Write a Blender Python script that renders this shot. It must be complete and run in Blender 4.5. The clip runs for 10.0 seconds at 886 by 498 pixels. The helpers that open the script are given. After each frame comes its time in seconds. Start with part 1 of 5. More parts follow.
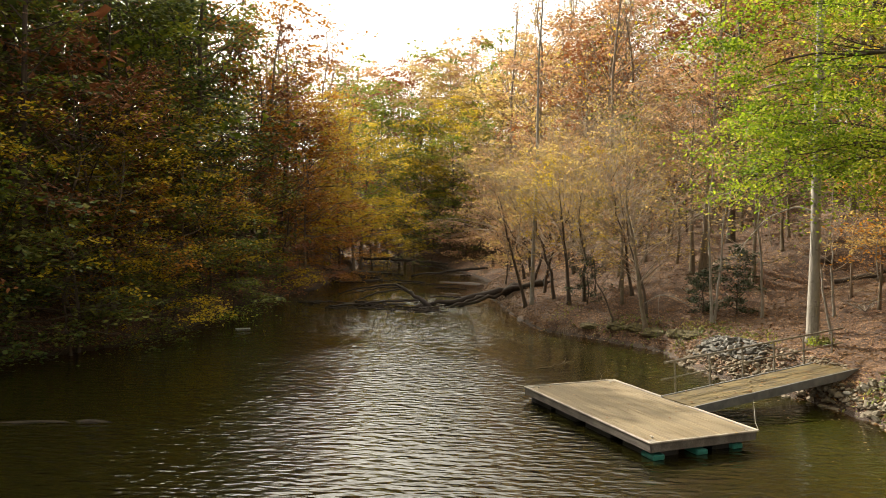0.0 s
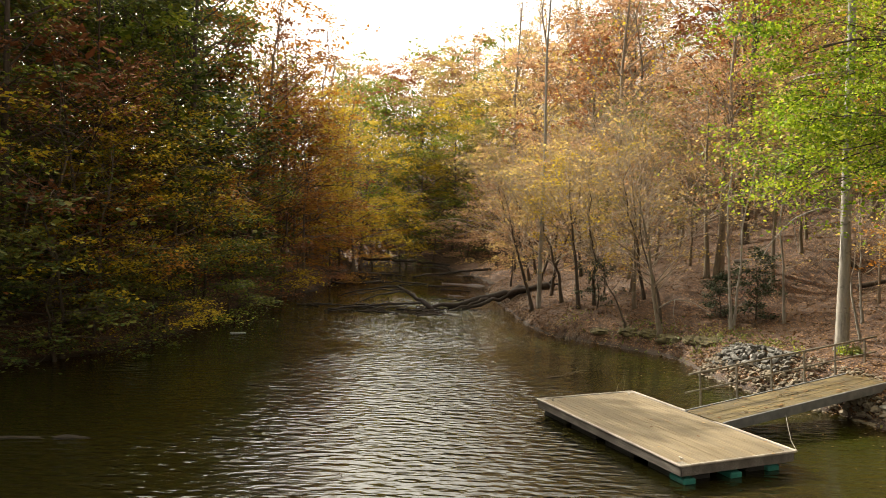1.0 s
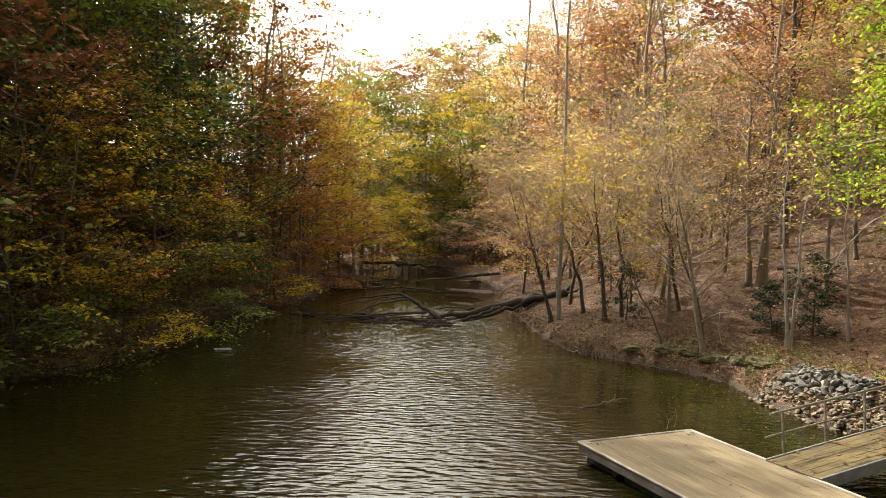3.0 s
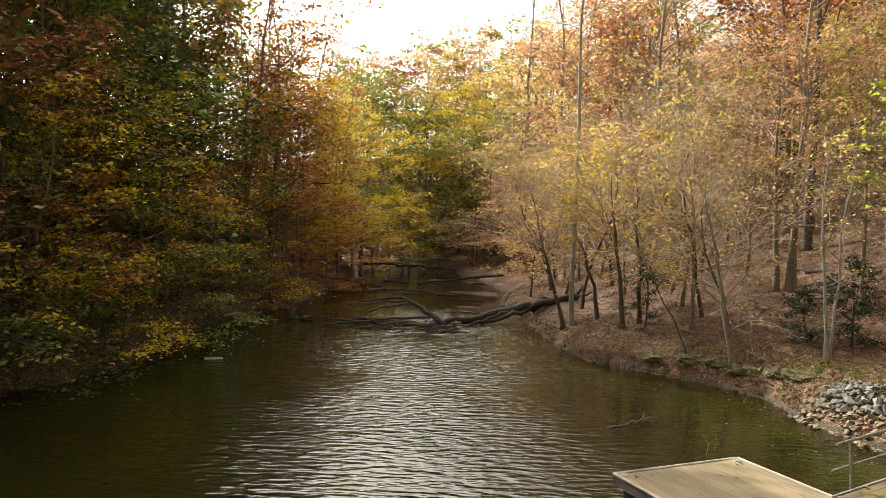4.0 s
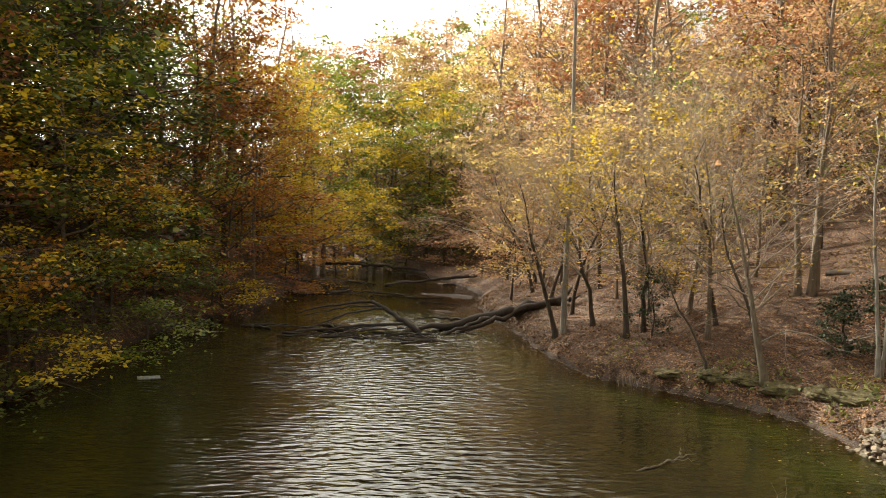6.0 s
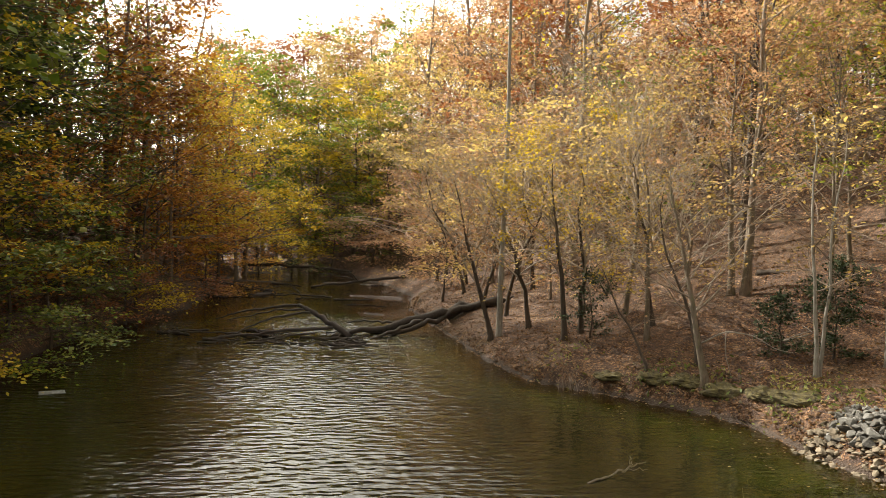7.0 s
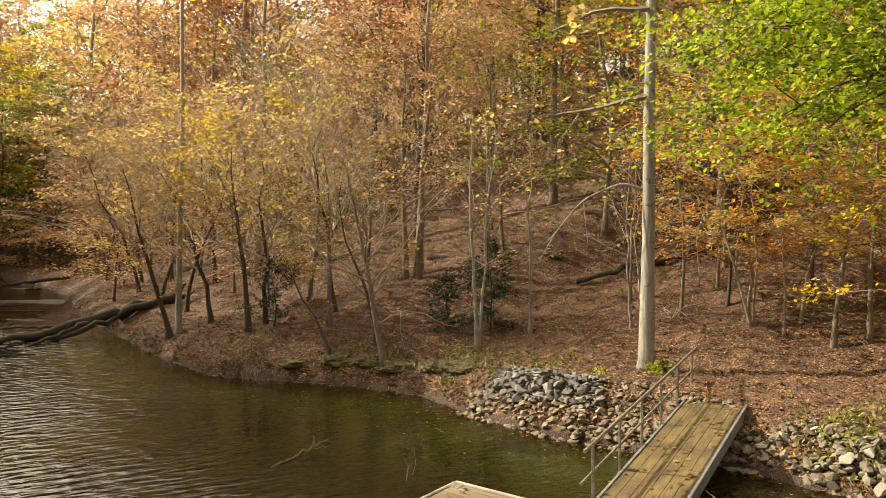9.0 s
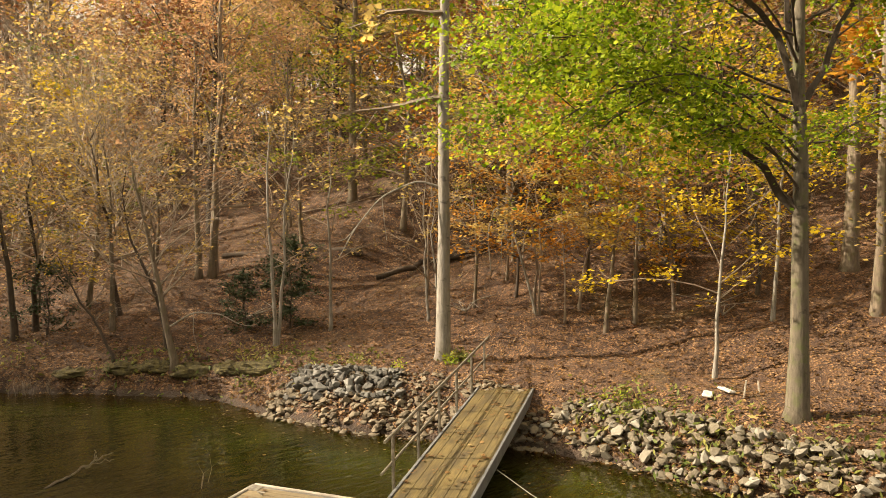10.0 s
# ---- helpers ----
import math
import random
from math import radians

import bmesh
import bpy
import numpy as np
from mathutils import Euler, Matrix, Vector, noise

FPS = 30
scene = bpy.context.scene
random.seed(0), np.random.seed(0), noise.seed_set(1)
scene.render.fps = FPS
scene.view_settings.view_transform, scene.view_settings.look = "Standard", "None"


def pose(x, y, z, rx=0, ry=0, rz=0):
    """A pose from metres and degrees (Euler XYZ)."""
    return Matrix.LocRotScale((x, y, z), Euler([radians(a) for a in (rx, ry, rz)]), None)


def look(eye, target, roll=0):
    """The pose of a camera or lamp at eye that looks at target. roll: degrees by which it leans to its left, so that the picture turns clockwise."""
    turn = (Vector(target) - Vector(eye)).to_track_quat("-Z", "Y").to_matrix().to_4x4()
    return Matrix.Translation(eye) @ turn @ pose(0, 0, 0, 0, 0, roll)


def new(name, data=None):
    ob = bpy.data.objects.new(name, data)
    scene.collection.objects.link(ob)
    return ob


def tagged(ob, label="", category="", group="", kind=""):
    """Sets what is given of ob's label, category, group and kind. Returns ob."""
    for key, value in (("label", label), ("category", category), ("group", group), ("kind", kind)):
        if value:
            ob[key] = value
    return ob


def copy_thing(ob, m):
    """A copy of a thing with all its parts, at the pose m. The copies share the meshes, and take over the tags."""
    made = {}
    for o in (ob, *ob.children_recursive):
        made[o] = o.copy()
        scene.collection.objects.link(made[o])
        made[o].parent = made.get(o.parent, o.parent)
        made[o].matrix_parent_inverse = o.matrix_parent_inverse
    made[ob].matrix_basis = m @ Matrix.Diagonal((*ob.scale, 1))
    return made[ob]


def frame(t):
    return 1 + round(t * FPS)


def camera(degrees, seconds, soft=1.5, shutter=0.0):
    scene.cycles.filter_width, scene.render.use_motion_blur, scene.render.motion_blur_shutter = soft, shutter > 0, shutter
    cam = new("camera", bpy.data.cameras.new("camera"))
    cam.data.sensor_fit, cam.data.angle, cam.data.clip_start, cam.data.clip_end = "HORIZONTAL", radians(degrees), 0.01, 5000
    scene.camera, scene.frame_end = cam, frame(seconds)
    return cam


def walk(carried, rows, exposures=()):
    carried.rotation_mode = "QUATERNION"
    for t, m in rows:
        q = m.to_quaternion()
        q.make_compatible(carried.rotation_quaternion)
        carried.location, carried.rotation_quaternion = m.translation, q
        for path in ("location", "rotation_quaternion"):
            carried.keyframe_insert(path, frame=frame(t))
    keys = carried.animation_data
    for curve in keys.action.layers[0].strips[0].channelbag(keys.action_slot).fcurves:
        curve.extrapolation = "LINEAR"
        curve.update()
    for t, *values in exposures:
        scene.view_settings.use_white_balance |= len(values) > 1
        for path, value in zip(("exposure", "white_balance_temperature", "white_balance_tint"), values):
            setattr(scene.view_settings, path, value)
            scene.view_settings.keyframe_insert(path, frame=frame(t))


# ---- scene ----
cam = camera(61.9, 10.0, 0.8)
PATH = [
    (0, (0.959, -1.338, 5.644), (0.851, 0.658, 5.563), 1.0),
    (0.5, (0.83, -0.604, 5.618), (0.723, 1.392, 5.54), 1.1),
    (1, (0.662, 0.253, 5.616), (0.554, 2.248, 5.536), 1.2),
    (1.5, (0.491, 1.202, 5.559), (0.382, 3.197, 5.481), 1.2),
    (2, (0.352, 2.181, 5.565), (0.242, 4.177, 5.488), 1.2),
    (2.5, (0.215, 3.206, 5.602), (0.104, 5.201, 5.526), 1.2),
    (4, (-0.503, 6.397, 5.618), (-0.607, 8.393, 5.541), 1.3),
    (4.5, (-0.724, 7.501, 5.555), (-0.824, 9.497, 5.478), 1.3),
    (5, (-0.986, 8.528, 5.498), (-1.079, 10.524, 5.42), 1.3),
    (6.5, (-1.56, 11.497, 5.363), (-1.469, 13.494, 5.289), 1.6),
    (7, (-1.716, 11.862, 5.357), (-1.51, 13.85, 5.287), 1.6),
    (7.5, (-1.779, 11.772, 5.315), (-1.424, 13.739, 5.248), 1.7),
    (8, (-1.766, 11.585, 5.295), (-1.207, 13.505, 5.228), 1.5),
    (8.5, (-1.672, 11.547, 5.239), (-0.901, 13.392, 5.173), 1.2),
    (9, (-1.552, 11.674, 5.131), (-0.559, 13.41, 5.067), 0.9),
    (9.5, (-1.489, 11.65, 5.126), (-0.283, 13.244, 5.067), 0.9),
    (10, (-1.552, 11.625, 5.072), (-0.135, 13.035, 5.012), 0.8),
]
walk(cam, [(t, look(eye, target, roll)) for t, eye, target, roll in PATH], [(0.0, 1.16, 6800, 9), (5.0, 1.38, 6500, 9), (7.0, 1.36, 6500, 9), (10.0, 1.24, 7800, 12)])

# ---- sky and sun ----
SUN_DIR = Vector((-0.70, 0.71, 0.67)).normalized()
world = bpy.data.worlds.new("sky")
scene.world = world
world.use_nodes = True
wn, wl = world.node_tree.nodes, world.node_tree.links
sky = wn.new("ShaderNodeTexSky")
sky.sky_type = "NISHITA"
sky.sun_disc = False
sky.sun_elevation = math.asin(SUN_DIR.z)
sky.sun_rotation = math.atan2(SUN_DIR.x, SUN_DIR.y)
sky.air_density, sky.dust_density, sky.ozone_density = 1.0, 2.5, 1.0
cloud_map = wn.new("ShaderNodeTexCoord")
cloud = wn.new("ShaderNodeTexNoise")
cloud.inputs["Scale"].default_value = 2.2
cloud.inputs["Detail"].default_value = 6
wl.new(cloud_map.outputs["Generated"], cloud.inputs["Vector"])
cloud_ramp = wn.new("ShaderNodeValToRGB")
cloud_ramp.color_ramp.elements[0].position, cloud_ramp.color_ramp.elements[1].position = 0.24, 0.38
wl.new(cloud.outputs["Fac"], cloud_ramp.inputs["Fac"])
cloud_mix = wn.new("ShaderNodeMix")
cloud_mix.data_type = "RGBA"
# thin high cloud scatters the light forward, so that it is brightest on the sun's side
to_sun = wn.new("ShaderNodeVectorMath")
to_sun.operation = "DOT_PRODUCT"
to_sun.inputs[1].default_value = SUN_DIR
wl.new(cloud_map.outputs["Generated"], to_sun.inputs[0])
facing = wn.new("ShaderNodeMath")
facing.operation = "MAXIMUM"
wl.new(to_sun.outputs["Value"], facing.inputs[0])
peak = wn.new("ShaderNodeMath")
peak.operation = "POWER"
peak.inputs[1].default_value = 4.0
wl.new(facing.outputs[0], peak.inputs[0])
glow = wn.new("ShaderNodeMath")
glow.operation = "MULTIPLY_ADD"
glow.inputs[1].default_value, glow.inputs[2].default_value = 32.0, 1.6
wl.new(peak.outputs[0], glow.inputs[0])
cloud_tint = wn.new("ShaderNodeVectorMath")
cloud_tint.operation = "SCALE"
cloud_tint.inputs[0].default_value = (1.0, 0.95, 0.84)
wl.new(glow.outputs[0], cloud_tint.inputs["Scale"])
wl.new(cloud_tint.outputs[0], cloud_mix.inputs["B"])
wl.new(cloud_ramp.outputs["Color"], cloud_mix.inputs["Factor"])
wl.new(sky.outputs["Color"], cloud_mix.inputs["A"])
background = wn["Background"]
background.inputs["Strength"].default_value = 0.12
wl.new(cloud_mix.outputs["Result"], background.inputs["Color"])

sun = new("sun", bpy.data.lights.new("sun", "SUN"))
sun.data.energy, sun.data.angle, sun.data.color = 5.0, radians(0.6), (1.0, 0.92, 0.78)
sun.matrix_world = look(SUN_DIR * 100, (0, 0, 0))
scene.view_settings.exposure = 0.0


# ---- materials ----
def material(name):
    m = bpy.data.materials.new(name)
    m.use_nodes = True
    return m, m.node_tree.nodes, m.node_tree.links, m.node_tree.nodes["Principled BSDF"]


def ramp(nodes, stops):
    r = nodes.new("ShaderNodeValToRGB")
    while len(r.color_ramp.elements) < len(stops):
        r.color_ramp.elements.new(0.5)
    for e, (p, c) in zip(r.color_ramp.elements, stops):
        e.position, e.color = p, (*c, 1)
    return r


def coords(nodes, links, scale=(1, 1, 1), kind="Object"):
    c, m = nodes.new("ShaderNodeTexCoord"), nodes.new("ShaderNodeMapping")
    m.inputs["Scale"].default_value = scale
    links.new(c.outputs[kind], m.inputs["Vector"])
    return m.outputs["Vector"]


def noise_tex(nodes, links, vector, scale, detail=5, rough=0.6):
    n = nodes.new("ShaderNodeTexNoise")
    n.inputs["Scale"].default_value, n.inputs["Detail"].default_value, n.inputs["Roughness"].default_value = scale, detail, rough
    if vector:
        links.new(vector, n.inputs["Vector"])
    return n.outputs["Fac"]


def mixed(nodes, links, a, b, fac, mode="MIX"):
    m = nodes.new("ShaderNodeMix")
    m.data_type, m.blend_type = "RGBA", mode
    for key, v in (("A", a), ("B", b), ("Factor", fac)):
        if isinstance(v, (tuple, float, int)):
            m.inputs[key].default_value = (*v, 1) if isinstance(v, tuple) else v
        else:
            links.new(v, m.inputs[key])
    return m.outputs["Result"]


def bumped(nodes, links, bsdf, height, strength, distance):
    b = nodes.new("ShaderNodeBump")
    b.inputs["Strength"].default_value, b.inputs["Distance"].default_value = strength, distance
    links.new(height, b.inputs["Height"])
    links.new(b.outputs["Normal"], bsdf.inputs["Normal"])


def leaf_material(name, colours, translucent=0.52):
    """Leaves of one hue family: each leaf takes its own colour, each tree leans its own way."""
    m, n, l, bsdf = material(name)
    geo, info = n.new("ShaderNodeNewGeometry"), n.new("ShaderNodeObjectInfo")
    mix = n.new("ShaderNodeMath")
    mix.operation = "MULTIPLY_ADD"
    l.new(geo.outputs["Random Per Island"], mix.inputs[0])
    mix.inputs[1].default_value = 0.5
    part_of = n.new("ShaderNodeMath")
    part_of.operation = "MULTIPLY"
    l.new(info.outputs["Random"], part_of.inputs[0])
    part_of.inputs[1].default_value = 0.28
    tuft = n.new("ShaderNodeMath")
    tuft.operation = "MULTIPLY_ADD"
    l.new(noise_tex(n, l, coords(n, l), 0.75, 1), tuft.inputs[0])
    tuft.inputs[1].default_value = 0.9
    l.new(part_of.outputs[0], tuft.inputs[2])
    less = n.new("ShaderNodeMath")
    less.operation = "SUBTRACT"
    less.inputs[1].default_value = 0.34
    l.new(tuft.outputs[0], less.inputs[0])
    l.new(less.outputs[0], mix.inputs[2])
    r = ramp(n, [(i / (len(colours) - 1), c) for i, c in enumerate(colours)])
    l.new(mix.outputs[0], r.inputs["Fac"])
    vary = noise_tex(n, l, coords(n, l), 0.8, 2)
    col = mixed(n, l, r.outputs["Color"], tuple(0.55 * v for v in colours[0]), vary)
    fade = n.new("ShaderNodeMix")
    fade.data_type = "RGBA"
    fade.inputs["Factor"].default_value = 0.35
    l.new(r.outputs["Color"], fade.inputs["A"])
    l.new(col, fade.inputs["B"])
    col = fade.outputs["Result"]
    l.new(col, bsdf.inputs["Base Color"])
    bsdf.inputs["Roughness"].default_value = 0.55
    bsdf.inputs["Specular IOR Level"].default_value = 0.22
    back = n.new("ShaderNodeBsdfTranslucent")
    l.new(col, back.inputs["Color"])
    both = n.new("ShaderNodeMixShader")
    both.inputs[0].default_value = translucent
    l.new(bsdf.outputs[0], both.inputs[1])
    l.new(back.outputs[0], both.inputs[2])
    l.new(both.outputs[0], n["Material Output"].inputs["Surface"])
    return m


def bark_material(name, dark, pale, moss=0.0):
    m, n, l, bsdf = material(name)
    v = coords(n, l, (5, 5, 0.9))
    grain = noise_tex(n, l, v, 3.0, 8, 0.7)
    blotch = noise_tex(n, l, coords(n, l), 1.3, 4)
    r = ramp(n, [(0.3, dark), (0.7, pale)])
    l.new(grain, r.inputs["Fac"])
    r2 = ramp(n, [(0.4, (0, 0, 0)), (0.7, (1, 1, 1))])
    l.new(blotch, r2.inputs["Fac"])
    col = mixed(n, l, r.outputs["Color"], tuple(0.5 * (a + b) * 1.25 for a, b in zip(dark, pale)), r2.outputs["Color"])
    marks = noise_tex(n, l, coords(n, l, (1.6, 1.6, 2.6)), 1.4, 3)
    r4 = ramp(n, [(0.60, (0, 0, 0)), (0.68, (0.7, 0.7, 0.7))])
    l.new(marks, r4.inputs["Fac"])
    col = mixed(n, l, col, tuple(0.6 * v for v in dark), r4.outputs["Color"])
    if moss:
        spot = noise_tex(n, l, coords(n, l), 4.0, 6)
        r3 = ramp(n, [(0.5, (0, 0, 0)), (0.66, (moss, moss, moss))])
        l.new(spot, r3.inputs["Fac"])
        col = mixed(n, l, col, (0.09, 0.10, 0.035), r3.outputs["Color"])
    l.new(col, bsdf.inputs["Base Color"])
    bsdf.inputs["Roughness"].default_value = 0.9
    bumped(n, l, bsdf, grain, 0.7, 0.03)
    return m


def wood_material(name, dark, pale, stain, along="X", rough=0.75):
    """Weathered boards with the grain running along one axis of the thing."""
    m, n, l, bsdf = material(name)
    s = (0.7, 14, 14) if along == "X" else (14, 0.7, 14)
    info = n.new("ShaderNodeObjectInfo")
    grain = noise_tex(n, l, coords(n, l, s), 2.5, 8, 0.65)
    blotch = noise_tex(n, l, coords(n, l, (0.6, 1.6, 1) if along == "X" else (1.6, 0.6, 1)), 1.6, 5)
    r = ramp(n, [(0.3, dark), (0.68, pale)])
    l.new(grain, r.inputs["Fac"])
    r2 = ramp(n, [(0.42, (0, 0, 0)), (0.64, (0.85, 0.85, 0.85))])
    l.new(blotch, r2.inputs["Fac"])
    col = mixed(n, l, r.outputs["Color"], stain, r2.outputs["Color"])
    tone = n.new("ShaderNodeMapRange")
    tone.inputs["To Min"].default_value, tone.inputs["To Max"].default_value = 0.86, 1.08
    l.new(info.outputs["Random"], tone.inputs["Value"])
    hsv = n.new("ShaderNodeHueSaturation")
    l.new(tone.outputs[0], hsv.inputs["Value"])
    l.new(col, hsv.inputs["Color"])
    l.new(hsv.outputs[0], bsdf.inputs["Base Color"])
    bsdf.inputs["Roughness"].default_value = rough
    bumped(n, l, bsdf, grain, 0.35, 0.008)
    return m


def plain_material(name, a, b, scale=6.0, rough=0.6, metal=0.0, bump=0.2):
    m, n, l, bsdf = material(name)
    f = noise_tex(n, l, coords(n, l), scale, 7, 0.65)
    r = ramp(n, [(0.35, a), (0.65, b)])
    l.new(f, r.inputs["Fac"])
    l.new(r.outputs["Color"], bsdf.inputs["Base Color"])
    bsdf.inputs["Roughness"].default_value, bsdf.inputs["Metallic"].default_value = rough, metal
    bumped(n, l, bsdf, f, bump, 0.02)
    return m


def ground_material():
    """Leaf litter on soil, wet mud at the water's edge and on the bed."""
    m, n, l, bsdf = material("leaf_litter")
    v = coords(n, l)
    cells = n.new("ShaderNodeTexVoronoi")
    cells.inputs["Scale"].default_value = 20.0
    warp = n.new("ShaderNodeTexNoise")
    warp.inputs["Scale"].default_value = 7.0
    l.new(v, warp.inputs["Vector"])
    bend = mixed(n, l, v, warp.outputs["Color"], 0.03, "ADD")
    l.new(bend, cells.inputs["Vector"])
    pick = n.new("ShaderNodeSeparateColor")
    l.new(cells.outputs["Color"], pick.inputs[0])
    litter = ramp(n, [(0.0, (0.016, 0.008, 0.005)), (0.3, (0.048, 0.023, 0.011)), (0.6, (0.095, 0.045, 0.020)), (0.85, (0.18, 0.088, 0.036)), (1.0, (0.32, 0.19, 0.09))])
    l.new(pick.outputs[0], litter.inputs["Fac"])
    patch = noise_tex(n, l, v, 0.35, 5, 0.65)
    pr = ramp(n, [(0.42, (0, 0, 0)), (0.62, (0.8, 0.8, 0.8))])
    l.new(patch, pr.inputs["Fac"])
    soil = mixed(n, l, (0.06, 0.030, 0.014), (0.13, 0.070, 0.032), noise_tex(n, l, v, 5.0, 6))
    col = mixed(n, l, litter.outputs["Color"], soil, pr.outputs["Color"])
    col = mixed(n, l, col, litter.outputs["Color"], 0.5)
    green = noise_tex(n, l, v, 0.22, 4)
    gr = ramp(n, [(0.6, (0, 0, 0)), (0.72, (0.35, 0.35, 0.35))])
    l.new(green, gr.inputs["Fac"])
    col = mixed(n, l, col, (0.13, 0.12, 0.04), gr.outputs["Color"])
    # noise patches about half a metre wide where the litter is darker
    dark_litter = ramp(n, [(0.40, (0.75, 0.75, 0.75)), (0.53, (0, 0, 0))])
    l.new(noise_tex(n, l, coords(n, l, (1.0, 1.5, 1.0)), 2.4, 4, 0.65), dark_litter.inputs["Fac"])
    col = mixed(n, l, col, (0.030, 0.013, 0.007), dark_litter.outputs["Color"])
    sep = n.new("ShaderNodeSeparateXYZ")
    geo = n.new("ShaderNodeNewGeometry")
    l.new(geo.outputs["Position"], sep.inputs[0])
    edge = n.new("ShaderNodeMath")
    edge.operation = "MULTIPLY_ADD"
    l.new(noise_tex(n, l, v, 1.5, 5), edge.inputs[0])
    edge.inputs[1].default_value = -0.12
    l.new(sep.outputs["Z"], edge.inputs[2])
    mr = n.new("ShaderNodeMapRange")
    mr.inputs["From Min"].default_value, mr.inputs["From Max"].default_value = 0.03, 0.15
    l.new(edge.outputs[0], mr.inputs["Value"])
    mud = mixed(n, l, (0.020, 0.011, 0.006), (0.045, 0.024, 0.011), noise_tex(n, l, v, 3.0, 7))
    col = mixed(n, l, mud, col, mr.outputs[0])
    l.new(col, bsdf.inputs["Base Color"])
    bsdf.inputs["Roughness"].default_value = 0.85
    bumped(n, l, bsdf, cells.outputs["Distance"], 0.9, 0.04)
    return m


def water_material():
    """Murky green-brown pond water with wind ripples; clear only where it is a hand deep."""
    m, n, l, bsdf = material("pond_water")
    v = coords(n, l, (1, 1, 1))
    depth = n.new("ShaderNodeAttribute")
    depth.attribute_name = "depth"
    deep = n.new("ShaderNodeMapRange")
    deep.inputs["From Min"].default_value, deep.inputs["From Max"].default_value = 0.3, 1.4
    l.new(depth.outputs["Fac"], deep.inputs["Value"])
    patches = mixed(n, l, (0.028, 0.024, 0.004), (0.024, 0.032, 0.003), noise_tex(n, l, v, 0.3, 3))
    tone = mixed(n, l, patches, (0.013, 0.0115, 0.0025), deep.outputs[0])
    l.new(tone, bsdf.inputs["Base Color"])
    bsdf.inputs["Roughness"].default_value, bsdf.inputs["IOR"].default_value = 0.015, 1.45
    # ripples run across the wind, which comes down the cove
    ripple = coords(n, l, (0.72, 1.8, 1))
    a = noise_tex(n, l, ripple, 2.6, 1.5, 0.45)
    b = noise_tex(n, l, coords(n, l, (0.9, 2.4, 1)), 5.5, 2, 0.5)
    calm = noise_tex(n, l, v, 0.07, 3)
    cr = ramp(n, [(0.35, (0.25, 0.25, 0.25)), (0.6, (1, 1, 1))])
    l.new(calm, cr.inputs["Fac"])
    add = n.new("ShaderNodeMath")
    add.operation = "MULTIPLY_ADD"
    l.new(b, add.inputs[0])
    add.inputs[1].default_value = 0.12
    l.new(a, add.inputs[2])
    calmed = n.new("ShaderNodeMath")
    calmed.operation = "MULTIPLY"
    l.new(add.outputs[0], calmed.inputs[0])
    l.new(cr.outputs["Color"], calmed.inputs[1])
    lee = n.new("ShaderNodeMapRange")
    lee.inputs["To Min"].default_value, lee.inputs["To Max"].default_value = 0.42, 1.0
    wind = n.new("ShaderNodeAttribute")
    wind.attribute_name = "wind"
    l.new(wind.outputs["Fac"], lee.inputs["Value"])
    sheltered = n.new("ShaderNodeMath")
    sheltered.operation = "MULTIPLY"
    l.new(calmed.outputs[0], sheltered.inputs[0])
    l.new(lee.outputs[0], sheltered.inputs[1])
    calmed = sheltered
    bump = n.new("ShaderNodeBump")
    bump.inputs["Strength"].default_value, bump.inputs["Distance"].default_value = 1.0, 0.105
    l.new(calmed.outputs[0], bump.inputs["Height"])
    l.new(bump.outputs["Normal"], bsdf.inputs["Normal"])
    clear = n.new("ShaderNodeBsdfTransparent")
    clear.inputs["Color"].default_value = (0.72, 0.47, 0.21, 1)
    gloss = n.new("ShaderNodeBsdfGlossy")
    gloss.inputs["Roughness"].default_value = 0.03
    l.new(bump.outputs["Normal"], gloss.inputs["Normal"])
    fres = n.new("ShaderNodeFresnel")
    fres.inputs["IOR"].default_value = 1.333
    l.new(bump.outputs["Normal"], fres.inputs["Normal"])
    film = n.new("ShaderNodeMixShader")
    l.new(fres.outputs[0], film.inputs[0])
    l.new(clear.outputs[0], film.inputs[1])
    l.new(gloss.outputs[0], film.inputs[2])
    murk = n.new("ShaderNodeMapRange")
    murk.inputs["From Min"].default_value, murk.inputs["From Max"].default_value = 0.0, 0.6
    l.new(depth.outputs["Fac"], murk.inputs["Value"])
    out = n.new("ShaderNodeMixShader")
    l.new(murk.outputs[0], out.inputs[0])
    l.new(film.outputs[0], out.inputs[1])
    l.new(bsdf.outputs[0], out.inputs[2])
    l.new(out.outputs[0], n["Material Output"].inputs["Surface"])
    return m


def rock_material(name, a, b, c):
    m, n, l, bsdf = material(name)
    info = n.new("ShaderNodeObjectInfo")
    r = ramp(n, [(0.0, a), (0.55, b), (1.0, c)])
    l.new(info.outputs["Random"], r.inputs["Fac"])
    v = coords(n, l)
    f = noise_tex(n, l, v, 7.0, 8, 0.7)
    col = mixed(n, l, r.outputs["Color"], (0.12, 0.10, 0.07), f)
    col = mixed(n, l, r.outputs["Color"], col, 0.6)
    l.new(col, bsdf.inputs["Base Color"])
    bsdf.inputs["Roughness"].default_value = 0.85
    bumped(n, l, bsdf, f, 0.5, 0.03)
    return m


